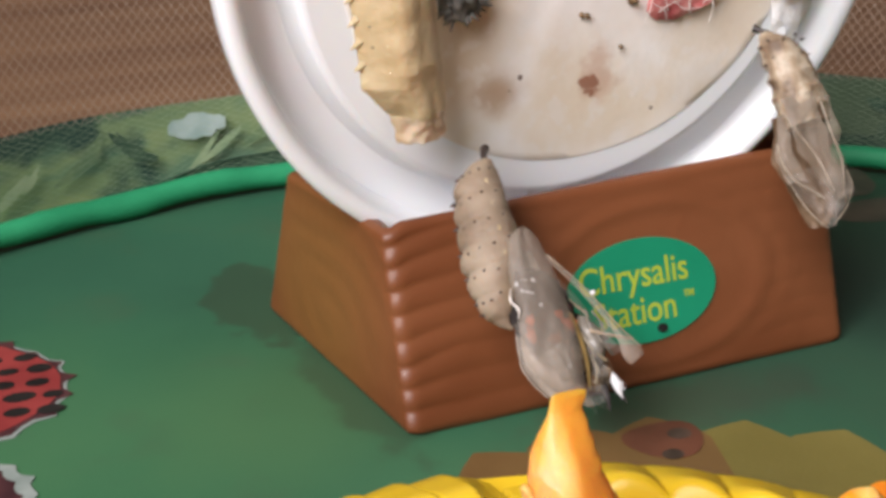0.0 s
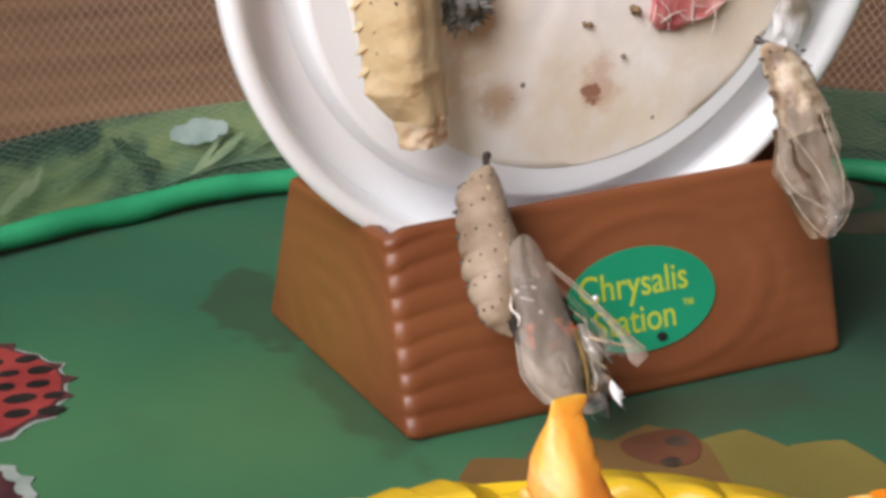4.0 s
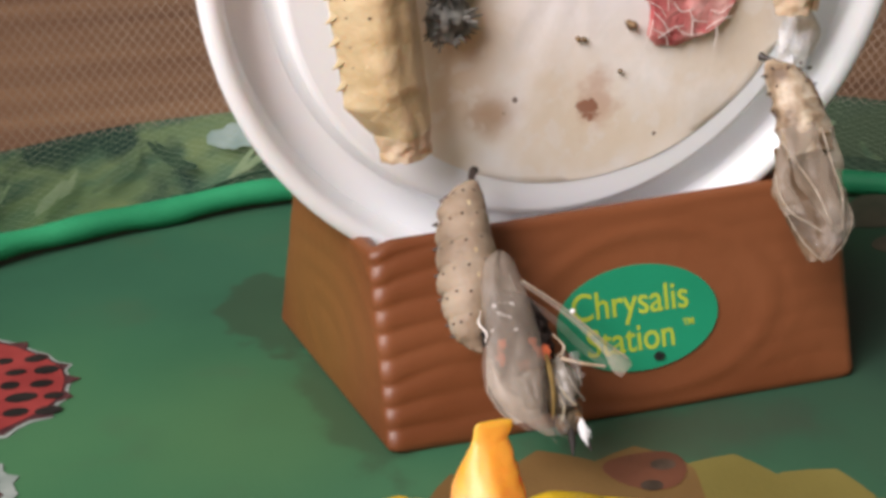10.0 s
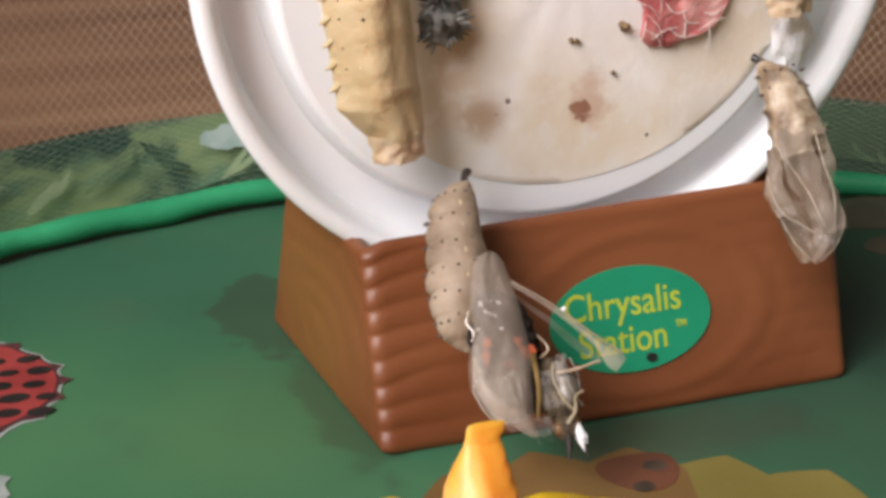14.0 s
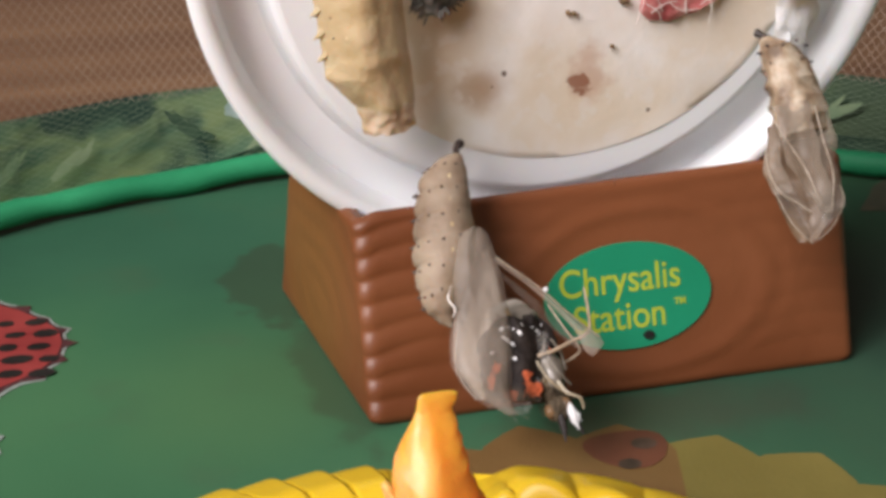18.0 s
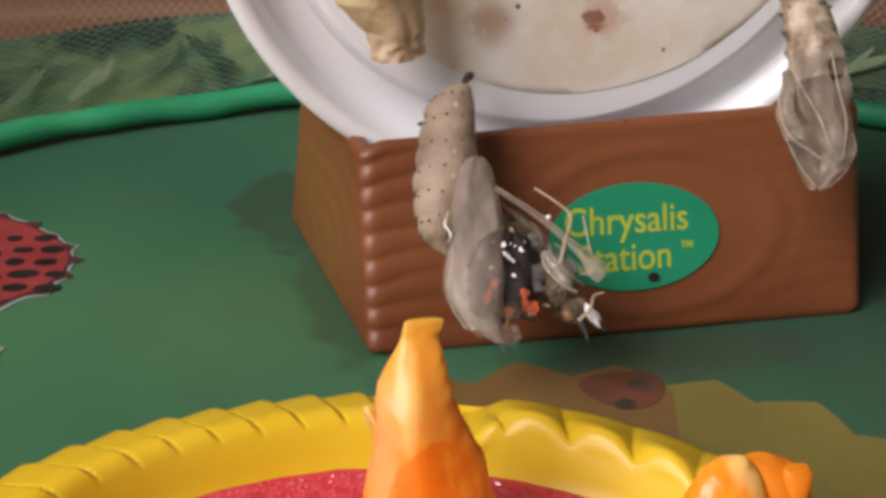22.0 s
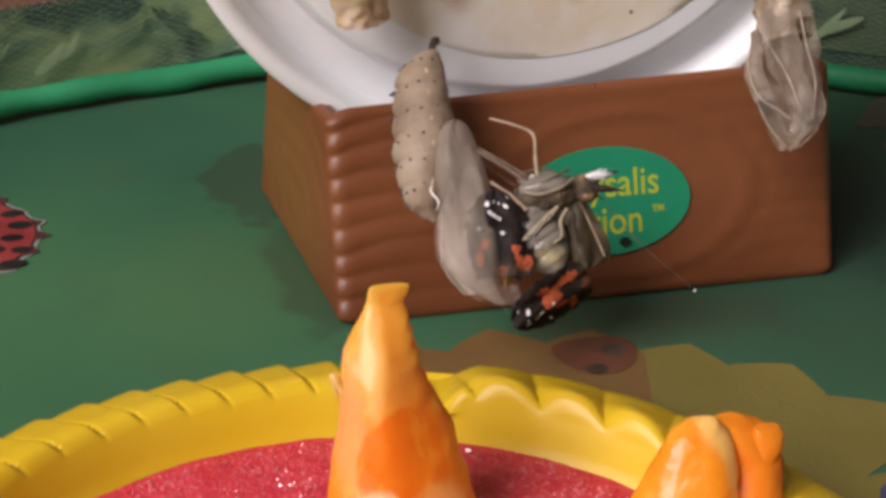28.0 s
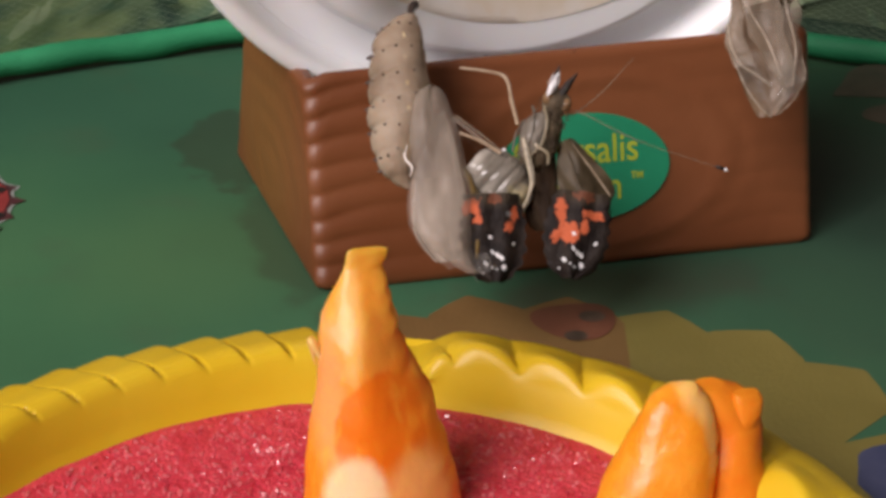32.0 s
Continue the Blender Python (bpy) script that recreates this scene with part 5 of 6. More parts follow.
for sx in (-1, 1):
    part("eye", ball((0.85 * sx, -0.5, 3.35), 0.74, None, (0.75, 0.9, 1.0), 14, 10), eye_mat, head)
    part("palp", tube([(0.4 * sx - 0.3, -0.5, 4.0), (0.65 * sx - 0.3, -0.6, 5.3), (0.95 * sx - 0.2, -0.6, 6.6)], [0.42, 0.34, 0.05], 8), scale_mat, head, "pointed dark palp")
bm = tube([(-1.0, -1.0, 3.4), (-0.9, -1.1, 4.2), (-0.8, -1.0, 5.2), (-0.9, -0.8, 6.0)], [0.18, 0.46, 0.34, 0.05], 9, flat=0.7)
r = random.Random(6)
for k in range(26):
    a = Vector((-0.9 + r.uniform(-0.35, 0.35), -1.1 + r.uniform(-0.2, 0.2), 3.6 + r.uniform(0, 1.4)))
    tube([a, a + Vector((r.uniform(-0.5, 0.2), r.uniform(-0.4, 0), r.uniform(0.3, 0.7)))], [0.07, 0.02], 4, bm)
part("tuft", bm, white_mat, head, "white hair tuft")
bm = bmesh.new()
for k in range(150):
    a, z = r.uniform(0, 6.28), r.uniform(-2.8, 3.6)
    p = Vector((1.5 * math.cos(a), 1.4 * math.sin(a), z))
    tube([p * 0.96, p + Vector((0.25 * math.cos(a), 0.25 * math.sin(a), -r.uniform(0.3, 0.8)))], [0.05, 0.015], 4, bm)
part("fur", bm, fur_mat, fly)

# the coiled sheath that hangs from the head: broad and dotted, then a thin thread
pts = curve([(0, 0, 0), (-0.1, -0.1, -2.4), (-0.5, -0.1, -4.6), (-2.8, 0, -7.2), (-7.0, 0.2, -8.6)], 8)
turned = Matrix.Rotation(radians(141.5), 3, "Y")
bm = tube([turned @ p for p in pts], [float(np.interp(k, (0, 4, 14, 20, 32), (0.16, 0.36, 0.30, 0.10, 0.05))) for k in range(len(pts))], 8, flat=0.6)
sheath = part("proboscis", bm, sheath_mat, fly, "pale dotted mouth tube")
for k in range(4, 15):
    part("dot", ball(turned @ (pts[k] + Vector((0.05, -0.30, 0))), 0.10, None, (1.4, 0.6, 0.7), 7, 5), scale_mat, sheath)


def wing(name, label, seed, fields, lean_out):
    """A crumpled wing blade hanging down -z from where it joins its root."""
    m, n = 30, 21
    L, Wd = 8.1, 3.0

    def at(u, v, lift=0.0):
        w = Wd * (0.80 + 0.20 * math.sin(math.pi * min(1, u / 0.9))) * (1 if u < 0.70 else math.sqrt(max(0.0, 1 - ((u - 0.70) / 0.31) ** 2)))
        ragged = 0.16 * math.sin(u * 40 + seed) * abs(v) ** 4 + 0.22 * noise.noise((u * 9, v * 3, seed)) * abs(v) ** 3
        fold = 0.30 * math.sin(v * 7.0 + 1.5 * u + seed) + 0.45 * noise.noise((u * 4, v * 2.4, seed))
        return Vector((lean_out * u + (w + ragged) * v, -0.8 * (1 - v * v) + 0.6 * fold - lift, -L * u + 0.25 * noise.noise((v * 6, seed, 1)) * u))

    ob = part(name, sheet([[at(i / (m - 1), -1 + 2 * j / (n - 1)) for j in range(n)] for i in range(m)], 0.12), wing_scales(fields), fly, label)
    for u, v, s, turn in ((0.67, -0.05, 0.020, 0.8), (0.70, 0.10, 0.024, 0.8), (0.74, 0.24, 0.026, 0.6), (0.80, -0.34, 0.026, 0.2), (0.845, -0.12, 0.012, 0), (0.86, 0.08, 0.012, 0), (0.84, 0.36, 0.030, 0), (0.58, 0.62, 0.018, -0.6), (0.90, -0.62, 0.014, 0), (0.50, -0.1, 0.020, 0.3)):
        rows = []
        for i in range(5):
            t = -1 + 2 * i / 4
            half = s * 3.2 * math.sqrt(max(0.10, 1 - t * t))
            rows.append([at(min(0.985, u + s * t + turn * half * (-1 + 0.5 * j) * 0.3), max(-0.97, min(0.97, v + half * (-1 + 0.5 * j))), 0.085) for j in range(5)])
        part("white_spot", sheet(rows, 0.03), white_mat, ob)
    return ob


blade_l = wing("forewing", "crumpled black forewing with orange fields and white spots", 1.0, ((-1.9, -1.2, 0.8, 0.9, 0.9), (-1.3, -2.5, 0.45, 0.9, 1.2), (0.2, -0.5, 0.5, 0.8, 1), (2.0, -1.9, 0.5, 1.3, 0.7), (1.5, -3.1, 0.42, 1, 0.8)), 0.2)
blade_r = wing("forewing", "crumpled black forewing with orange patches and white spots", 4.0, ((-1.8, -1.8, 0.8, 1.5, 0.6), (0.3, -0.4, 0.7, 0.7, 1.2), (1.3, -2.1, 0.7, 0.6, 1.4), (-0.9, -3.9, 0.9, 0.9, 0.9), (0.5, -3.3, 0.55, 1.3, 0.7), (-2.0, -4.4, 0.5, 1, 0.8)), -0.2)


def wing_root(name, label, material, L, w0, w1, seed):
    """A wet folded wing base, narrow at its joint, hanging down -z."""
    rows = []
    for i in range(22):
        u = i / 21
        w = w0 + (w1 - w0) * min(1, u / 0.7) ** 0.8
        w *= 1 if u < 0.8 else math.sqrt(max(0.03, 1 - ((u - 0.8) / 0.21) ** 2))
        rows.append([(w * v, -0.7 * (1 - v * v) + 0.22 * math.sin(v * 5 + seed) * u + 0.5 * noise.noise((u * 3, v * 2, seed)), -L * u) for v in np.linspace(-1, 1, 15)])
    return part(name, sheet(rows, 0.14), material, fly, label)


root_l = wing_root("wing_root", "silver wet wing base", shine_mat, 3.6, 1.6, 0.9, 2.0)
root_r = wing_root("wing_root", "olive translucent wing base with dark veins", root_mat, 7.2, 0.7, 2.6, 5.0)
for v in (-0.3, 0.8):
    part("vein", tube(curve([(0.5 * v, -0.55, -0.3), (1.5 * v, -0.85 * (1 - v * v) - 0.2, -3.4), (2.3 * v, -0.75 * (1 - v * v) - 0.15, -6.4)], 6), 0.07, 5), limb_mat if v > 0.7 else fur_mat, root_r)
hind = wing_root("hindwing", "dark brown folded hindwing", hind_mat, 8.2, 1.4, 1.6, 9.0)


def leg(points, name="leg", w=0.17, material=None):
    n = 5 * (len(points) - 1)
    return part(name, tube(curve(points, 5), [w * (1 - 0.45 * k / n) * (1.25 if k in (5, 10) else 1) for k in range(n + 1)], 7), material or limb_mat, fly)


# limbs reach along +z from their joints
leg_a = leg([(0, 0, 0), (0.1, -0.1, 2.2), (0.2, -0.2, 4.5), (-1.4, -0.3, 5.6), (-3.6, -0.2, 6.6)], w=0.19)
leg_b = leg([(0, 0, 0), (2.2, -0.2, 0.7), (4.0, -0.2, 1.6), (3.2, -0.2, 3.6), (2.0, -0.1, 6.6)], w=0.14)
leg_c = leg([(0, 0, 0), (0.1, -0.3, 2.0), (-0.1, -0.3, 4.2)], w=0.2)
leg_d = leg([(0, 0, 0), (0.4, -0.3, 1.3), (0.1, -0.4, 2.6), (0.7, -0.3, 3.4)], w=0.2, material=sheath_mat)
feeler_a = leg([(0, 0, 0), (-0.7, -0.2, 1.2), (0.1, -0.4, 7.0), (0.0, -0.4, 15.6)], "antenna", 0.055, feeler_mat)
part("club", ball((0, -0.4, 15.2), 0.20, None, (1, 1, 2.4), 8, 6), scale_mat, feeler_a, "dark antenna club")
part("tip", ball((0, -0.4, 15.8), 0.17, None, (1, 1, 1.2), 8, 6), white_mat, feeler_a, "white antenna tip")
feeler_b = leg([(0, 0, 0), (0.3, 0, 3.6), (-0.1, 0, 8.2)], "antenna", 0.055, feeler_mat)

# a flap of the husk, hinged near its middle; it reaches along +x
rows = []
for i in range(24):
    t = i / 23
    w = 0.14 + 0.42 * max(0, t - 0.25) + 0.6 * math.exp(-((t - 0.93) / 0.09) ** 2)
    rows.append([(13.0 * t, -0.35 * (1 - (j / 3 - 1) ** 2) - 0.5 * math.sin(t * 3), w * (j / 3 - 1) + 0.35 * math.sin(t * 3.1)) for j in range(7)])
flap = part("leg_case_flap", sheet(rows, 0.07), film_mat, husk, "milky leg case flap standing open")
part("flap_rib", tube(curve([(0, -0.5, 0.1), (4.6, -0.95, 0.5), (9.2, -0.95, 0.55), (12.3, -0.6, 0.9)], 6), 0.07, 6), husk_mat, flap)
rows = [[(11.4 * i / 15, 0.25 * math.sin(i * 0.7) - 0.2 * j, -0.45 - (0.2 + 0.10 * i * (1 - i / 26)) * j / 3) for j in range(5)] for i in range(16)]
part("web", sheet(rows, 0.04), clear_mat, flap, "clear film hanging from the flap")
part("drop", ball((5.6, -1.1, 0.75), 0.26, None, (1, 1, 1), 8, 6), white_mat, flap, "white drop")

# ---- how it moves: seconds, place in millimetres, how far back, and the way it points (0 right, 90 up) ----
BODY = [
    (0, 13.64, -9.36, 11.6, 1.2, -72), (5, 13.64, -9.26, 11.4, 1.2, -72), (7.5, 13.4, -9.5, 10.8, 1.2, -76), (9, 12.9, -9.83, 10.4, 1.2, -77), (11, 13.1, -10.35, 10.5, 1.2, -78), (13, 13.4, -10.8, 10.6, 1.2, -79), (15, 13.1, -10.5, 9.9, 1.2, -79), (17, 12.8, -10.8, 9.5, 1, -70), (18.5, 13.8, -10.9, 9.7, 0.9, -68), (20, 13.9, -10.6, 10.8, 0.8, -62), (21.3, 14.8, -10.4, 12.2, 0.6, -58), (22.5, 14.5, -10.7, 12.5, 0.6, -54), (24, 14.4, -10.8, 12.6, 0.5, -52), (25.3, 17, -10.6, 14.2, 0.3, -8), (27, 16.1, -9.2, 14.6, 0.2, 2), (28, 17.9, -7.9, 16.4, 0.1, 8), (28.5, 20, -7.6, 17.3, 0, 4), (29.2, 19.7, -8.6, 16.1, 0, -3), (30.2, 19.9, -8.3, 16.5, 0, -8), (30.6, 18.9, -7.5, 16.9, 0, 10), (31, 17.8, -6.7, 17.4, 0, 30), (31.4, 18.8, -6, 18.4, 0, 62), (32, 19.6, -6.4, 18.2, 0, 66)]
BLADE_L = [
    (0, 10.8, -8.3, 12.1, -1, 110), (5, 10.8, -8.2, 11.9, -1, 110), (7.5, 10.7, -8.3, 11.8, -1, 106), (9, 10.4, -8.4, 11.9, -1, 105), (11, 9.8, -8.5, 12.2, -1, 104), (13, 9.2, -8.7, 12.5, -1, 103), (15, 9.4, -8.3, 12.1, -1, 103), (17, 9.8, -11.4, 7.6, -0.9, 90), (18.5, 10.38, -11.38, 7.93, -0.9, 88), (20, 10.28, -10.98, 9.13, -0.8, 87), (21.3, 9.88, -11.38, 9.53, -0.8, 86), (22.5, 9.88, -12.08, 9.63, -0.8, 85), (24, 9.98, -12.68, 9.43, -0.8, 86), (25.3, 10.6, -12.1, 10.2, -0.8, 89), (27, 11.4, -12.1, 10.3, -0.8, 90), (28, 12.3, -12.1, 10.4, -0.8, 94), (28.5, 13.8, -11.7, 11.2, -0.8, 96), (28.9, 15.3, -12.6, 10.7, -0.6, 122), (29.2, 15.8, -13.8, 9.7, -0.5, 146), (30.2, 13.8, -11.9, 10.8, 0.3, 139), (30.6, 13.5, -10.5, 12.2, 0.1, 227), (31, 13, -9.3, 13.2, -0.8, 265), (32, 13.9, -8.95, 13.8, -1.2, 270)]
ROOT_L = [
    (0, 10.4, -8.3, 12.1, -0.6, -72), (5, 10.5, -8.1, 11.9, -0.6, -72), (7.5, 10.4, -8.2, 11.7, -0.6, -76), (9, 10.1, -8.3, 11.8, -0.6, -77), (11, 9.5, -8.5, 12.1, -0.6, -78), (13, 8.9, -8.6, 12.4, -0.6, -79), (15, 9.1, -8.2, 12, -0.6, -79), (17, 8.8, -10.8, 8, 0.4, 61), (20, 8.8, -10.2, 9.4, 0.5, 45), (22.5, 8.4, -11.3, 9.9, 0.5, 41), (24, 8.6, -12.2, 9.5, 0.5, 45), (25.3, 10.1, -11.7, 10.3, 0.5, 38), (27, 11.6, -11.9, 10.5, 0.3, 31), (28, 12.5, -11.9, 10.7, 0.2, 52), (28.5, 14, -11.6, 11.4, 0.4, 48), (29.2, 15.8, -13.6, 9.9, 0.6, 60), (30.2, 15.3, -13.1, 10.1, 0.6, 76), (31, 13.2, -9.4, 13.1, 0.4, 70), (32, 14.1, -9.2, 13.5, 0.3, 70)]
BLADE_R = [
    (0, 11.2, -8.7, 11.8, 0.6, 108), (5, 11.2, -8.6, 11.6, 0.6, 108), (7.5, 11.1, -8.7, 11.4, 0.6, 104), (9, 10.8, -8.8, 11.6, 0.6, 103), (11, 10.2, -8.9, 11.9, 0.6, 102), (13, 9.6, -9.1, 12.2, 0.6, 101), (15, 9.8, -8.7, 11.8, 0.6, 101), (17, 11.36, -12.01, 7.45, 1, 90), (20, 9.26, -10.61, 9.15, 1.2, 88), (22.5, 8.96, -11.81, 9.65, 1.2, 88), (24, 9.16, -12.41, 9.45, 1.2, 87), (25.3, 10.5, -12.8, 9.4, 1.4, 93), (26.2, 14, -13.8, 9.5, 1, 151), (27, 17.8, -14, 10.3, 0.5, 199), (28, 19.6, -14, 10.8, 0.2, 212), (28.5, 19.6, -14.1, 10.7, 0.2, 201), (29.2, 19.7, -15.2, 9.4, 0.3, 199), (30.2, 19.4, -13.7, 11.4, 1.2, 195), (30.6, 19.2, -13.3, 11.8, 1.2, 200), (31, 20.9, -12.7, 12.4, 0.2, 242), (31.4, 21.4, -11.3, 13.8, 0.2, 262), (32, 22.1, -11.1, 14.2, 0.2, 262)]
ROOT_R = [
    (0, 11.2, -9.4, 11.1, 1, 108), (5, 11.3, -9.2, 10.9, 1, 108), (7.5, 11.1, -9.4, 10.7, 1, 104), (9, 10.8, -9.5, 10.8, 1, 103), (11, 10.1, -9.6, 11.1, 1, 102), (13, 9.5, -9.8, 11.4, 1, 101), (15, 9.7, -9.3, 11, 1, 101), (17, 11.4, -11.4, 8.2, 1.4, 114), (20, 12.4, -11.1, 9.8, 1.6, 118), (22.5, 13.1, -11, 11.7, 1.5, 114), (24, 13.6, -11.6, 11.7, 1.4, 117), (25.3, 16.6, -11.4, 12.7, 1.4, 123), (26.2, 17.9, -10.5, 13.9, 1.4, 187), (27, 18.9, -9.8, 14.8, 1.2, 248), (28, 19.8, -8.4, 16.5, 0.8, 280), (28.5, 21.8, -8.9, 16.6, 0.8, 266), (29.2, 21.9, -10.2, 15.2, 0.8, 266), (30.2, 21.7, -9.8, 15.4, 0.8, 246), (31, 20.3, -8.1, 16.8, 0.6, 289), (31.4, 21.2, -7, 18.1, 0.5, 291), (32, 21.5, -7.3, 17.8, 0.5, 292)]
HIND = [
    (0, 12.7, -10.8, 8.4, 1.6, 102), (5, 12.7, -10.7, 8.2, 1.6, 102), (7.5, 12.6, -10.8, 8, 1.6, 98), (9, 12.3, -10.9, 8.1, 1.6, 97), (11, 11.7, -11, 8.5, 1.6, 96), (13, 11.1, -11.2, 8.8, 1.6, 95), (15, 11.3, -10.8, 8.4, 1.6, 95), (17, 11.4, -11.4, 8.2, 1.8, 104), (20, 12.7, -10.9, 10, 1.9, 111), (22.5, 13.3, -11.1, 11.7, 1.9, 111), (24, 13.9, -11.6, 11.7, 1.9, 108), (25.3, 17.1, -11.5, 12.8, 1.9, 155), (26.6, 18.1, -9.6, 14.9, 1.6, 225), (28, 18.4, -8.2, 16.2, 1.2, 277), (28.5, 22.9, -9, 16.8, 1.2, 275), (29.2, 22.9, -10.5, 15.3, 1.2, 272), (30.2, 21.7, -9.8, 15.4, 1.2, 272), (31, 18.8, -7.6, 16.7, 1, 276), (31.4, 18.8, -6.6, 17.7, 0.9, 271), (32, 19.2, -6.9, 17.5, 0.9, 271)]
ABDOMEN = [
    (0, 9.6, -5.1, 15.3, 0.9, -72), (5, 9.6, -5, 15.2, 0.9, -72), (7.5, 9.6, -5, 15, 0.9, -76), (9, 9.3, -5.1, 15.1, 0.9, -77), (11, 8.8, -5.2, 15.4, 0.9, -78), (13, 8.4, -5.3, 15.6, 0.9, -79), (15, 8.5, -5, 15.3, 0.9, -79), (17, 11, -5.5, 15, 2.2, -75), (20, 10.6, -5.1, 15.7, 2.2, -70), (22.5, 11.1, -6.6, 15.6, 2.2, -66), (24, 11.9, -7.5, 15.1, 2, -62), (25.3, 13, -8.4, 14.6, 1.4, -58), (27, 14.7, -8.2, 15.1, 0.8, -55), (28, 14.6, -8.3, 14.9, 0.4, -55), (28.5, 17.3, -7.8, 16.2, 0.4, -50), (29.2, 17.2, -9.2, 14.7, -0.3, -50), (30.2, 13.8, -7.7, 15.2, -1, -48), (30.6, 13.3, -7.1, 15.5, -0.8, -50), (31, 12.6, -6.1, 16.3, -0.8, -52), (31.4, 12.4, -5.9, 16.4, 0.1, -48), (32, 12.9, -6.3, 16.1, 0.4, -42)]
SHEATH = [
    (0, 11.3, -8.4, 12.2, 0.4, 108), (5, 11.3, -8.2, 12.1, 0.4, 108), (7.5, 11.2, -8.4, 11.8, 0.4, 104), (9, 10.9, -8.5, 11.9, 0.4, 103), (11, 10.3, -8.6, 12.2, 0.4, 102), (13, 9.7, -8.8, 12.5, 0.4, 101), (15, 9.9, -8.4, 12.2, 0.4, 101), (17, 11, -11.8, 7.6, 0.6, 115), (20, 12.5, -11.6, 9.2, 0.6, 122), (22.5, 13.8, -12.2, 10.8, 0.6, 130), (24, 13.5, -12.1, 11.1, 0.5, 135), (25.3, 17.1, -11.5, 12.8, 0.2, 158), (28, 18.2, -8.8, 15.6, -1.8, 190), (28.5, 21.5, -9, 16.4, -1.8, 193), (29.2, 21.6, -10.2, 15.1, -1.8, 200), (30.2, 20.5, -10.1, 14.8, -1.8, 217), (31, 17.9, -8, 16.1, -1.8, 233), (32, 17.6, -6.1, 17.9, -1.7, 246)]
LEG_A = [
    (0, 10.9, -8.3, 12.2, 0.6, 108), (5, 10.9, -8.2, 12, 0.6, 108), (7.5, 10.8, -8.3, 11.8, 0.6, 104), (9, 10.5, -8.4, 11.9, 0.6, 103), (11, 9.9, -8.6, 12.2, 0.6, 102), (13, 9.3, -8.7, 12.5, 0.6, 101), (15, 9.5, -8.3, 12.1, 0.6, 101), (17, 13.8, -10.4, 10.3, -0.4, 40), (18.5, 14.3, -9.4, 11.6, -0.8, 30), (19.2, 19.4, -10.4, 12.4, -1.2, 88), (20, 14.9, -9.7, 12.1, -1.4, 84), (21.3, 15.6, -9.1, 13.8, -1.6, 95), (22.5, 15.2, -9.6, 13.8, -1.6, 70), (24, 15, -9.2, 14.5, -1.6, 90), (25.3, 15.7, -8.9, 14.9, -1.6, 102), (27, 16.1, -7.4, 16.3, -1.6, 90), (28, 16.9, -6.7, 17.2, -1.6, 97), (28.5, 18.4, -6.4, 18, -1.6, 92), (29.2, 18.5, -7.3, 17, -1.6, 92), (30.2, 19.1, -7.2, 17.4, -1.6, 100), (31, 17.4, -5.5, 18.4, -1.6, 104), (32, 17.4, -5.1, 18.8, -1.6, 106)]
LEG_B = [
    (0, 11.1, -8.7, 11.8, 0.8, 108), (5, 11.1, -8.5, 11.6, 0.8, 108), (7.5, 11, -8.7, 11.4, 0.8, 104), (9, 10.7, -8.8, 11.5, 0.8, 103), (11, 10.1, -8.9, 11.8, 0.8, 102), (13, 9.5, -9.1, 12.1, 0.8, 101), (15, 9.7, -8.7, 11.7, 0.8, 101), (17, 12.8, -10.8, 9.5, 0.8, 100), (20, 13.7, -10.1, 11.2, 0.8, 100), (25.3, 16.5, -10.6, 13.5, 0.8, 60), (27.4, 18.2, -9.6, 14.8, 1.2, -60), (28.1, 18.8, -7.9, 16.6, 1, -60), (28.3, 19.2, -7.3, 17.4, 0.2, 20), (28.5, 19.7, -6.8, 18, -1.2, 90), (29.2, 19.6, -7.1, 17.6, -1.2, 90), (30.2, 19.6, -7.3, 17.4, -1, 86), (30.6, 18.9, -6.9, 17.6, -0.2, 40), (31, 18.4, -7.1, 17.1, 0.6, -20), (32, 19.7, -6.9, 17.8, 0.9, -60)]
LEG_C = [
    (0, 14, -8.8, 13.2, -0.5, -20), (5, 14, -8.7, 13.1, -0.5, -20), (9, 13.4, -8.7, 13.3, -0.5, -23), (11, 13.3, -9.3, 13, -0.5, -6), (13, 13.2, -9.9, 12.6, -0.5, 5), (15, 13.4, -10.4, 11.8, -0.5, 16), (17, 13.7, -10.9, 10.6, -0.5, 31), (18, 13, -10.2, 11.6, -0.5, 20), (19, 12.3, -9.5, 11.9, -0.2, 50), (20, 11.1, -8.7, 12, 0.4, 100), (23, 12.4, -9.5, 13.4, -0.6, 110), (25.3, 12.4, -8.6, 14.1, -1.5, 118), (28, 15.4, -8.2, 15.2, -1.6, 140), (28.5, 17.5, -7.8, 16.3, -1.6, 150), (29.2, 14.1, -8.1, 14.9, -1.6, 128), (30.2, 14.3, -7.4, 15.6, -1.6, 128), (31, 13.9, -6.7, 16.1, -1.6, 136), (32, 15.4, -6.5, 16.7, -1.6, 152)]
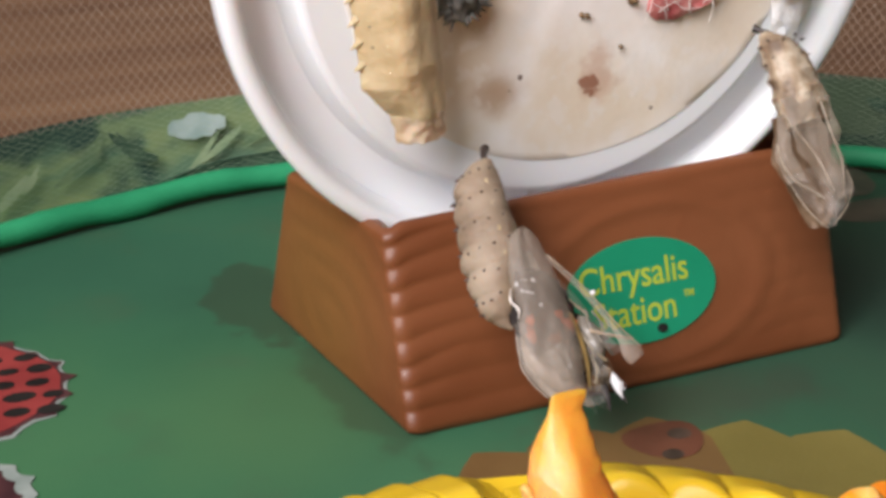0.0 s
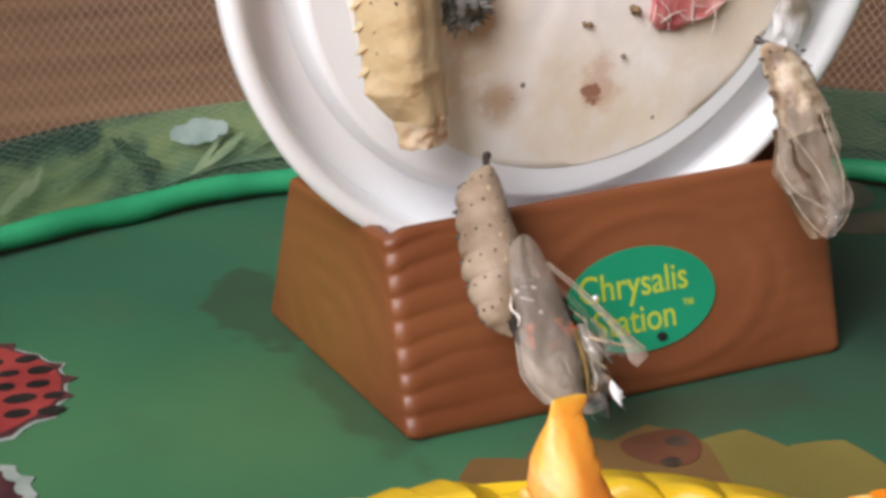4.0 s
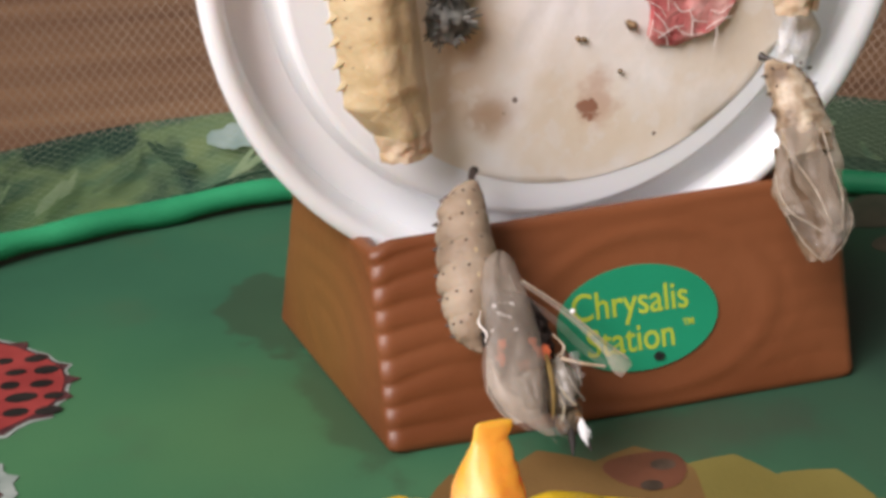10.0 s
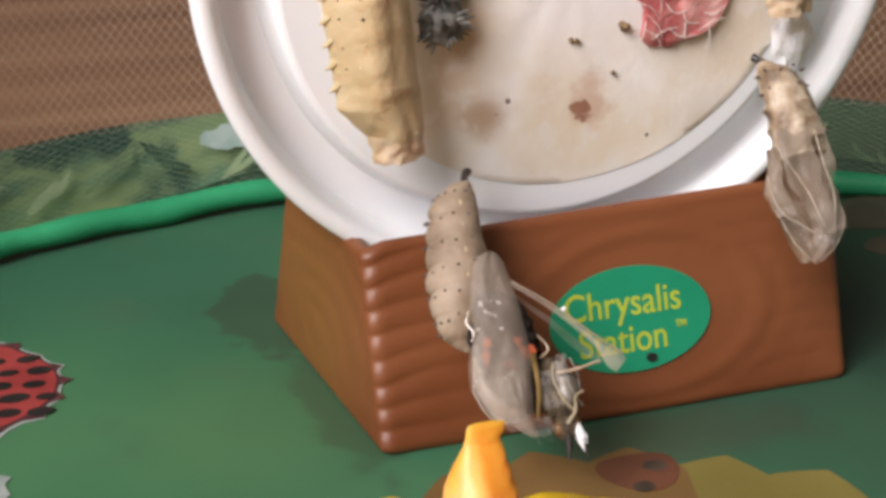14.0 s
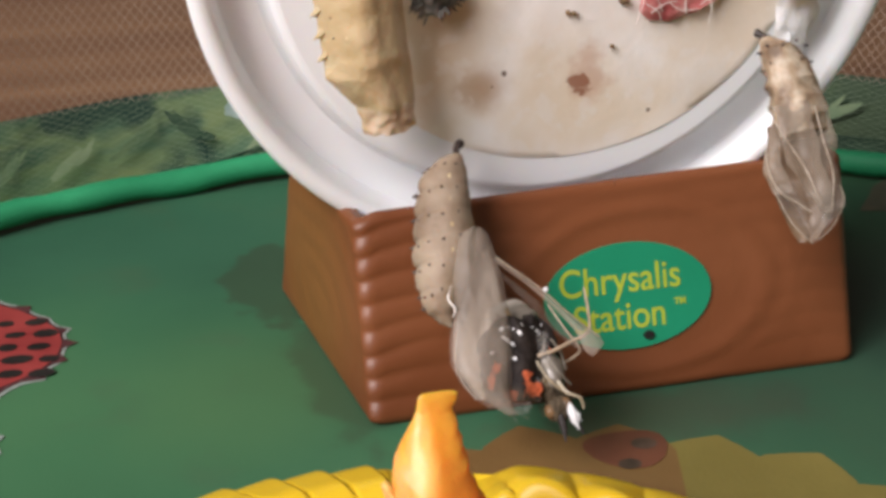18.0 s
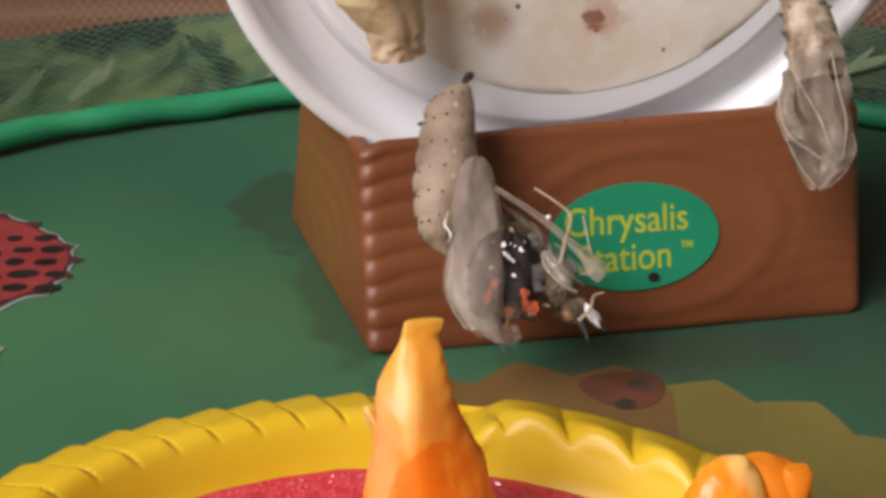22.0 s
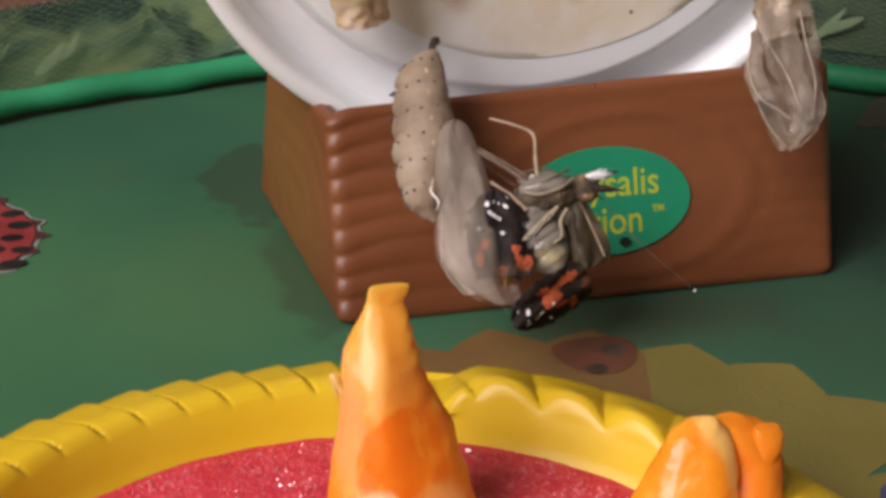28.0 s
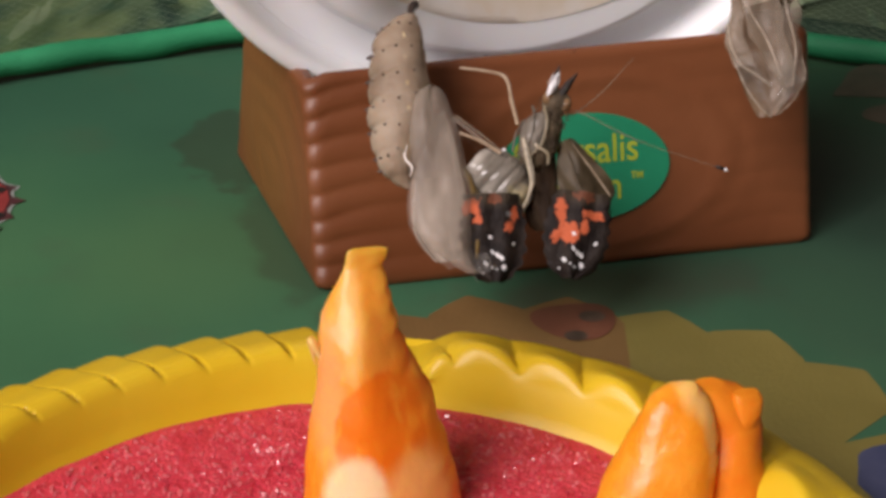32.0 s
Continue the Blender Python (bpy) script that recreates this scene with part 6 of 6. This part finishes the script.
LEG_D = [
    (0, 13.6, -11, 8.6, -0.6, 92), (5, 13.6, -10.9, 8.5, -0.6, 92), (9, 12.5, -11.1, 7.9, -0.6, 92), (11, 12.9, -11.8, 7.8, -0.6, 94), (13, 13.5, -12.4, 7.8, -0.6, 95), (15, 13.5, -11.8, 8.6, -0.8, 20), (17, 13.6, -11, 9.5, -1, -70), (20, 16.1, -12.6, 9.3, -1, 60), (22.5, 15.9, -13.7, 9.9, -1.2, 60), (24, 15.7, -12.9, 11, -1.2, 130), (25.3, 17.6, -12.6, 11.8, -1.4, 300), (28, 19, -9.2, 15.4, -1.2, 260), (29.2, 22.4, -10.3, 15.2, -1.4, 300), (30.2, 21.9, -10.1, 15.2, -1.4, 290), (31, 19.6, -7.5, 17.2, -1.4, 300), (32, 18.3, -5.9, 18.3, -1.5, 310)]
FEEL_A = [
    (0, 10.9, -9.3, 11, 1.3, 108), (5, 10.9, -9.2, 10.8, 1.3, 108), (7.5, 10.8, -9.3, 10.6, 1.3, 104), (9, 10.5, -9.4, 10.7, 1.3, 103), (11, 9.8, -9.6, 11.1, 1.3, 102), (13, 9.2, -9.7, 11.4, 1.3, 101), (15, 9.4, -9.3, 11, 1.3, 101), (20, 14.6, -12.9, 8.4, 1, 120), (24, 15.5, -12.5, 11.4, 1.4, 120), (25.3, 19.9, -12.3, 12.9, 1.4, 180), (26.2, 20, -11.5, 13.6, 1.4, 240), (27, 19.9, -10.3, 14.7, 1.2, 300), (28, 21.2, -8.8, 16.5, 0.6, 324), (28.5, 23.9, -9.2, 16.9, 0.4, 323), (29.2, 24.3, -10.5, 15.7, 0.2, 323), (30.2, 23.9, -10.7, 15.3, 0.2, 324), (30.6, 23.1, -9.4, 16.3, 0.2, 326), (31, 22, -8, 17.4, 0.1, 328), (31.4, 21.5, -5.4, 19.9, 0, 338), (32, 22, -5.7, 19.7, 0, 340)]
FEEL_B = [
    (0, 10.9, -9.3, 11, 1.4, 108), (5, 10.9, -9.2, 10.8, 1.4, 108), (7.5, 10.8, -9.3, 10.6, 1.4, 104), (9, 10.5, -9.4, 10.7, 1.4, 103), (11, 9.8, -9.6, 11.1, 1.4, 102), (13, 9.2, -9.7, 11.4, 1.4, 101), (15, 9.4, -9.3, 11, 1.4, 101), (20, 14.6, -12.9, 8.4, 1.2, 116), (24, 15.5, -12.5, 11.4, 1.6, 120), (25.3, 19.9, -12.3, 12.9, 1.6, 170), (26.5, 19.6, -11.1, 13.8, 1.6, 205), (28, 20.9, -8.9, 16.3, 1.4, 262), (29.2, 24.4, -11, 15.2, 0.4, 274), (30.2, 24, -11.1, 14.9, 0.8, 283), (30.6, 23.1, -9.4, 16.3, 1, 300), (31, 22, -7.7, 17.7, 0.8, 340), (31.4, 22, -5.2, 20.2, 0.6, 385), (32, 22.6, -5.9, 19.7, 0.6, 402)]

Q = Matrix(((0.965, 0.251, 0.072), (-0.258, 0.869, 0.423), (0.044, -0.427, 0.903))).to_4x4()
BACK = Vector((0.251, 0.869, -0.427))


def lean(t):
    """How far the parts lie back along the husk, in degrees."""
    return float(np.interp(t, (0, 25, 32), (-15, -13, -8)))


def facing(t, x, y, z, deep, img, hangs=False, tilt=0.0, roll=0.0):
    """A pose in the plane of the husk: +z points img degrees, or -z for what hangs."""
    turn = (270 - img) if hangs else (90 - img)
    return Matrix.Translation((Vector((x, y, z)) + BACK * deep) * MM) @ Q @ Matrix.Rotation(radians(lean(t)), 4, "X") @ Matrix.Rotation(radians(turn), 4, "Y") @ Matrix.Rotation(radians(tilt), 4, "X") @ Matrix.Rotation(radians(roll), 4, "Z")


def body_at(t):
    cols = [[row[k] for row in BODY] for k in range(6)]
    return facing(t, *[float(np.interp(t, cols[0], cols[k])) for k in range(1, 6)])


def carried_rows(rows, hangs, tilts=((0, 0), (32, 0)), rolls=((0, 0), (32, 0))):
    """Poses in the body's own space; tilts lean the part out of the plane, rolls turn it about its length."""
    lean_out = [float(np.interp(row[0], [a for a, _ in tilts], [b for _, b in tilts])) for row in rows]
    turned = [float(np.interp(row[0], [a for a, _ in rolls], [b for _, b in rolls])) for row in rows]
    return [(row[0], body_at(row[0]).inverted() @ facing(*row, hangs, tilt, roll)) for row, tilt, roll in zip(rows, lean_out, turned)]


def motions():
    walk(fly, [(row[0], facing(*row)) for row in BODY])
    husk_rows = [(0, 10.3, -11.6, 8.3), (6, 10.4, -11.4, 8.0), (8, 10.2, -11.6, 7.8), (13, 8.4, -12.0, 8.8), (17, 8.9, -11.0, 7.8), (19, 8.2, -10.8, 7.8), (23, 7.6, -12.2, 9.2), (25, 8.4, -12.4, 9.2), (28, 10.2, -12.6, 9.2), (32, 9.6, -12.8, 8.4)]
    walk(husk, [(t, hang(EP_TAIL, (x, y, z), RIGHT)) for t, x, y, z in husk_rows])
    # the flap turns about its hinge on the husk
    walk(flap, [(t, Matrix.Translation(Vector((1.8, -1.8, -13.0)) * MM) @ Matrix.Rotation(radians(float(np.interp(t, (0, 20, 25, 28, 32), (0, 4, 12, 26, 34)))), 4, "Z") @ Matrix.Rotation(radians(a), 4, "Y")) for t, a in ((0, 66), (5, 60), (6, 58), (8, 57), (13, 46), (17, 50), (19, 47), (20, 44), (23, 42), (25, 40), (28, 40), (32, 43))])
    for ob, rows, hangs in ((blade_l, BLADE_L, True), (root_l, ROOT_L, True), (root_r, ROOT_R, True), (hind, HIND, True), (abdomen, ABDOMEN, True),
                            (sheath, SHEATH, False), (leg_a, LEG_A, False), (leg_b, LEG_B, False), (leg_c, LEG_C, False), (leg_d, LEG_D, False)):
        walk(ob, carried_rows(rows, hangs))
    walk(blade_r, carried_rows(BLADE_R, True, rolls=((0, 0), (25.3, 0), (27, 55), (29.2, 55), (30.2, 25), (31.4, 10), (32, 0))))
    walk(feeler_a, carried_rows(FEEL_A, False, ((0, 0), (15, 0), (17, -50), (27, -50), (28, -31), (29.2, -50), (30.2, -30), (31, -12), (31.4, -4), (32, 0))))
    walk(feeler_b, carried_rows(FEEL_B, False, ((0, 0), (15, 0), (17, -50), (28, -45), (29.2, -35), (30.4, -50), (31, -30), (31.4, 0), (32, 0))))


motions()
